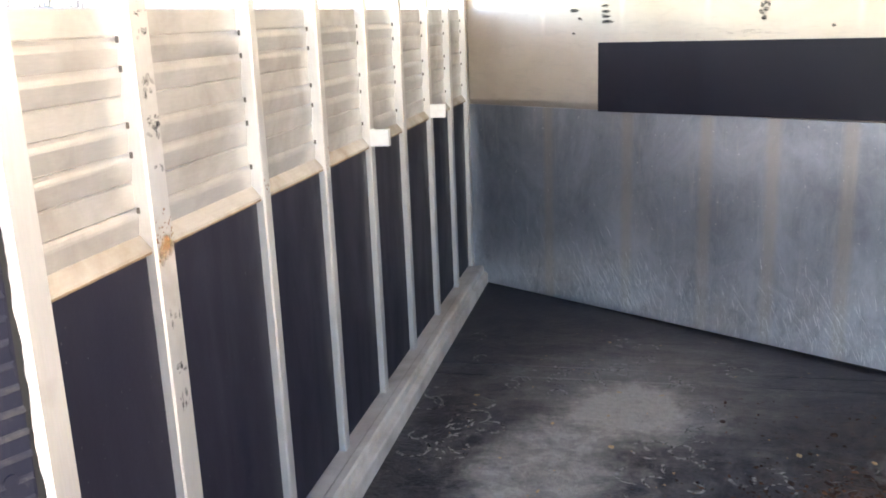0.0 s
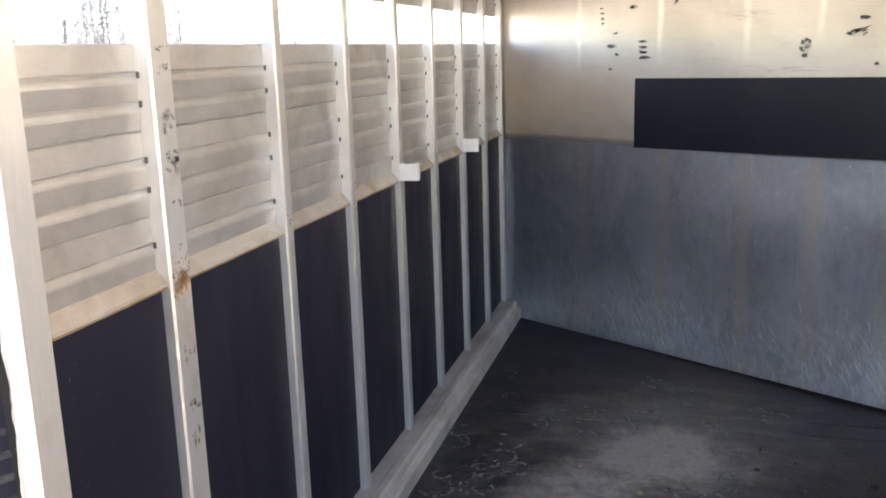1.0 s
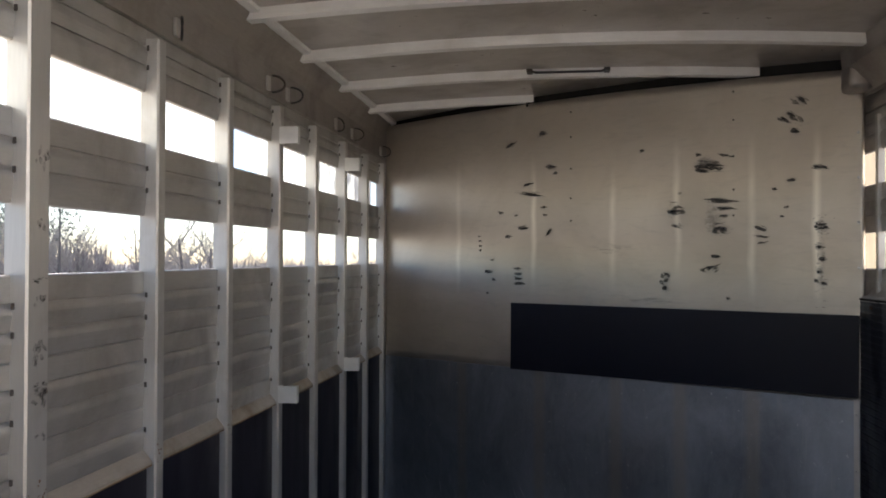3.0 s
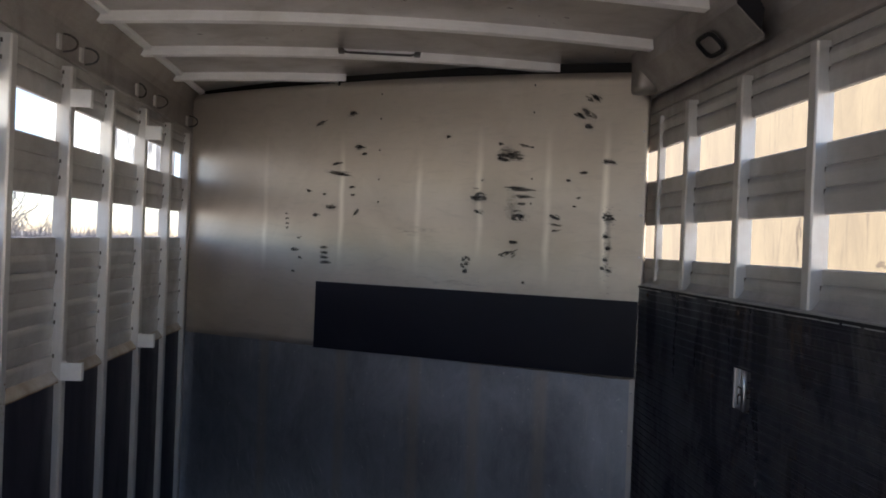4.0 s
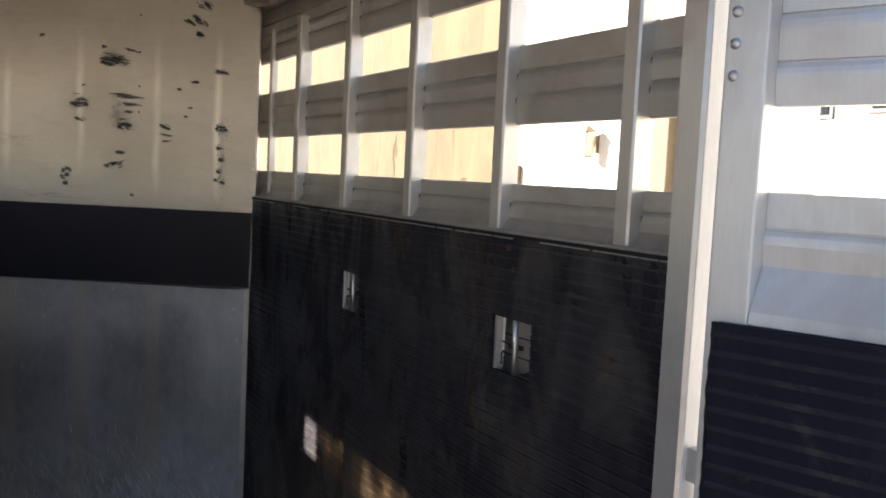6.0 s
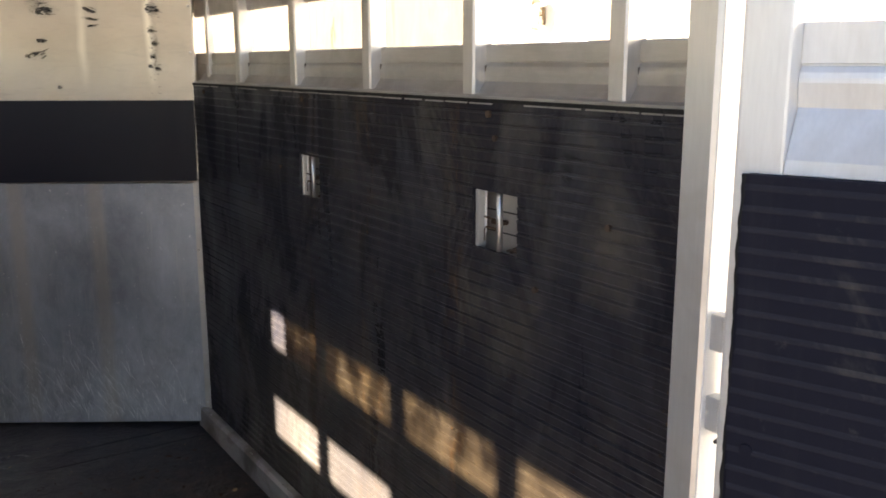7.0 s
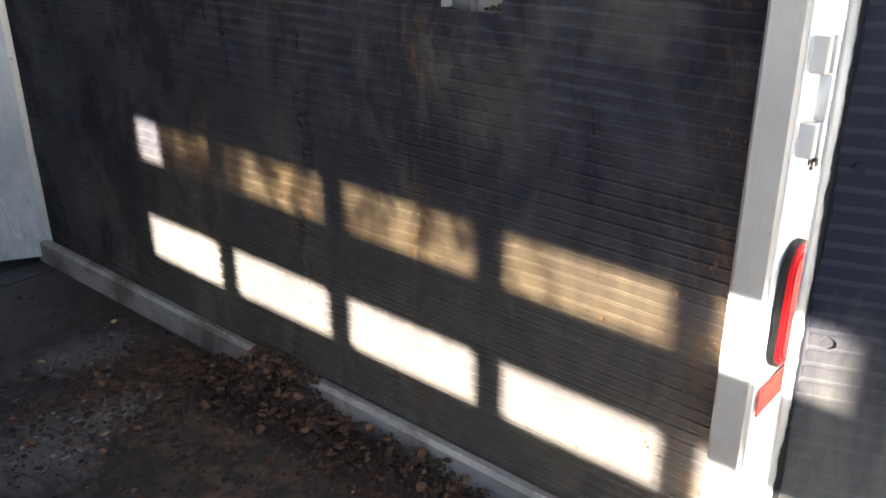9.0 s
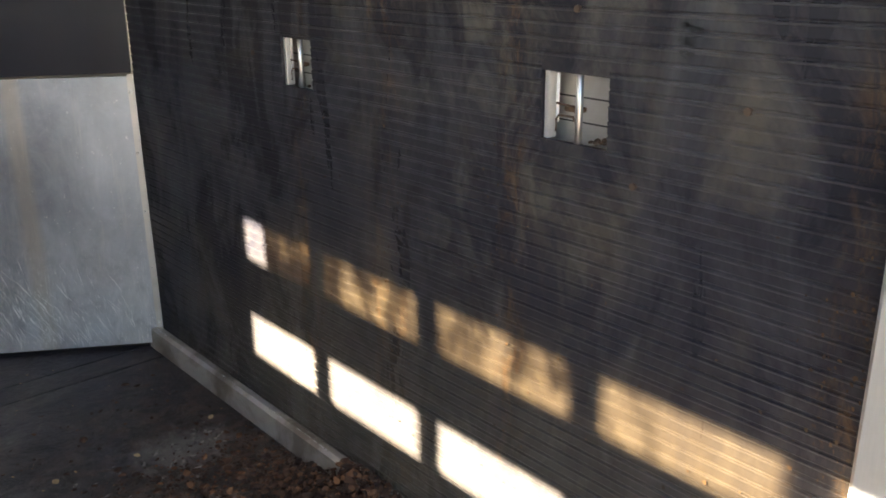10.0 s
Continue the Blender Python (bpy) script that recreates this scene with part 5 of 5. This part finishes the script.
for i in range(26000):
    a, dist = radians(r3.uniform(96, 150)), r3.uniform(45, 80)
    p = Vector((dist * math.cos(a), dist * math.sin(a), r3.uniform(-0.4, 0.7)))
    q = p + Vector((r3.gauss(0, 0.35), r3.gauss(0, 0.35), r3.uniform(0.3, 1.25) * (2.3 if a > radians(119) else 1.3) * (1 + 0.6 * noise.noise(Vector((a * 14, 0, 0))))))
    w = Vector((r3.gauss(0, 1), r3.gauss(0, 1), 0)).normalized() * 0.022
    bm.faces.new([bm.verts.new(v) for v in (p - w, p + w, q)])
thing("brush_line", bm, plain("reddish_winter_brush", (0.24, 0.215, 0.21), 0.9, vary=0.35, size=0.7), "reddish leafless brush along the far field edge", "brush", "stuff")

# ---------------------------------------------------------------- grime with a shape of its own
def fleck(bm, x, y, z, w, h, ang):
    """A ragged flat flake on an upright plane x = const."""
    n = 11
    c, d = math.cos(radians(ang)), math.sin(radians(ang))
    vs = []
    for i in range(n):
        a = i * math.tau / n
        r = rng.uniform(0.55, 1.15)
        u, v = w / 2 * math.cos(a) * r, h / 2 * math.sin(a) * r
        vs.append(bm.verts.new((x, y + u * c - v * d, z + u * d + v * c)))
    bm.faces.new(vs)


xg = -XF + 0.0008
bm = B()
for i in range(10):
    fleck(bm, xg - 0.0003 + 0.00005 * i, LEFT_POSTS[0] + rng.uniform(0.02, 0.05), 0.972 + rng.gauss(0, 0.012), rng.uniform(0.02, 0.04), rng.uniform(0.02, 0.045), rng.uniform(0, 90))
tagged(part("rust_bloom", bm, thin_film("orange_rust_bloom", (0.42, 0.22, 0.09), 0.05, 0.4, (1, 1, 1), 25), wall_left, "orange rust bloom on a post"), kind="stuff")
bm = B()
for z, w, h in ((1.40, 0.02, 0.006), (1.36, 0.012, 0.02), (1.27, 0.024, 0.03), (1.21, 0.02, 0.012), (1.185, 0.026, 0.03), (1.12, 0.014, 0.01), (1.505, 0.01, 0.02), (1.62, 0.012, 0.03), (0.83, 0.012, 0.03), (0.72, 0.016, 0.02), (0.66, 0.01, 0.04)):
    for i in range(8):
        fleck(bm, xg + 0.00004 * i, LEFT_POSTS[0] + rng.uniform(0.022, 0.058), z + rng.uniform(-0.6, 0.6) * h, w * rng.uniform(0.5, 1.2), h * rng.uniform(0.3, 0.8), rng.uniform(-30, 30))
tagged(part("smudges", bm, thin_film("dark_grease", (0.14, 0.118, 0.1), 0.0, 0.5, (1, 1, 1), 60), wall_left, "dark greasy smudges on a post"), kind="stuff")
bm = B()
for k, y in enumerate(LEFT_POSTS[:4]):
    for i in range(45 if k == 0 else 12):
        fleck(bm, xg, y + rng.uniform(0.005, 0.037 if k else 0.064), 0.985 + rng.gauss(0, 0.025), rng.uniform(0.002, 0.008), rng.uniform(0.002, 0.009), rng.uniform(0, 90))
tagged(part("rust_stains", bm, plain("orange_rust", (0.25, 0.15, 0.085), 0.9, vary=0.3, size=80), wall_left, "orange rust stains on posts"), kind="stuff")
bm = B()
for i in range(260):
    k = rng.randrange(len(LEFT_POSTS) - 1)
    y, z = rng.uniform(LEFT_POSTS[k] + 0.075, LEFT_POSTS[k + 1] - 0.01), rng.uniform(0.1, 0.95)
    if i < 60:
        y = rng.uniform(-0.12, 0.29)
    fleck(bm, -XS + 0.0124, y, z, rng.uniform(0.0012, 0.004), rng.uniform(0.0015, 0.007), rng.uniform(-25, 25))
tagged(part("dust_flecks", bm, plain("pale_dust_fleck", (0.09, 0.085, 0.085), 0.9, vary=0.5, size=40), wall_left, "pale dust flecks on rubber"), kind="stuff")
bm = B()
for i in range(420):
    if i < 170:
        y, z = -0.2 + abs(rng.gauss(0, 0.05)), rng.uniform(0.1, 0.95)
    elif i < 300:
        y, z = rng.gauss(0.85, 0.05) + rng.choice((-0.35, 0, 0.3)), rng.uniform(0.25, 1.0)
    else:
        y, z = rng.uniform(-0.1, 1.9), abs(rng.gauss(0, 0.35)) + 0.1
    if z < 1.0:
        fleck(bm, XM - 0.0021, y, z, rng.uniform(0.002, 0.009), rng.uniform(0.002, 0.009), rng.uniform(-20, 20))
tagged(part("mud_flecks", bm, crumb_mat("dried_mud", (0.05, 0.03, 0.017), (0.15, 0.09, 0.045)), wall_right, "dried mud flecks on the rubber"), kind="stuff")
bm = B()
for y, z, w, h in ((0.115, 1.225, 0.04, 0.014), (0.125, 1.203, 0.04, 0.012), (0.12, 1.185, 0.03, 0.01)):
    for i in range(5):
        fleck(bm, XM - 0.0022, y + rng.uniform(-0.3, 0.3) * w, z + rng.uniform(-0.4, 0.4) * h, w * 0.6, h * 0.5, rng.uniform(-10, 25))
tagged(part("rub_marks", bm, plain("dark_rub", (0.02, 0.02, 0.023), 0.5), wall_right, "black rub marks"), kind="stuff")
SCREW = plain("rusty_screw", (0.1, 0.065, 0.045), 0.7, 0.4)
for y in (0.35, 1.22, 2.05):
    bm = B()
    rod(bm, (XM - 0.006, y, 1.285), (XM + 0.002, y, 1.285), 0.007, 10)
    part("screw", bm, SCREW, wall_right)
for y, z in ((0.012, 1.115), (0.33, 1.24), (1.388, 1.086), (0.2, 0.97)):
    bm = B()
    rod(bm, (XM - 0.005, y, z), (XM + 0.002, y, z), 0.006, 10)
    part("screw", bm, SCREW, wall_right)

# the upper part of the left side rises slightly towards the front
for o in wall_left.children:
    if o.name.startswith(("slat_plank", "weather_panel", "slat_slots")):
        for v in o.data.vertices:
            v.co.z += 0.006 * (v.co.y - 1.7) * max(0.0, min(1.0, (v.co.z - 0.98) / 0.45, (HEAD + 0.02 - v.co.z) / 0.08))
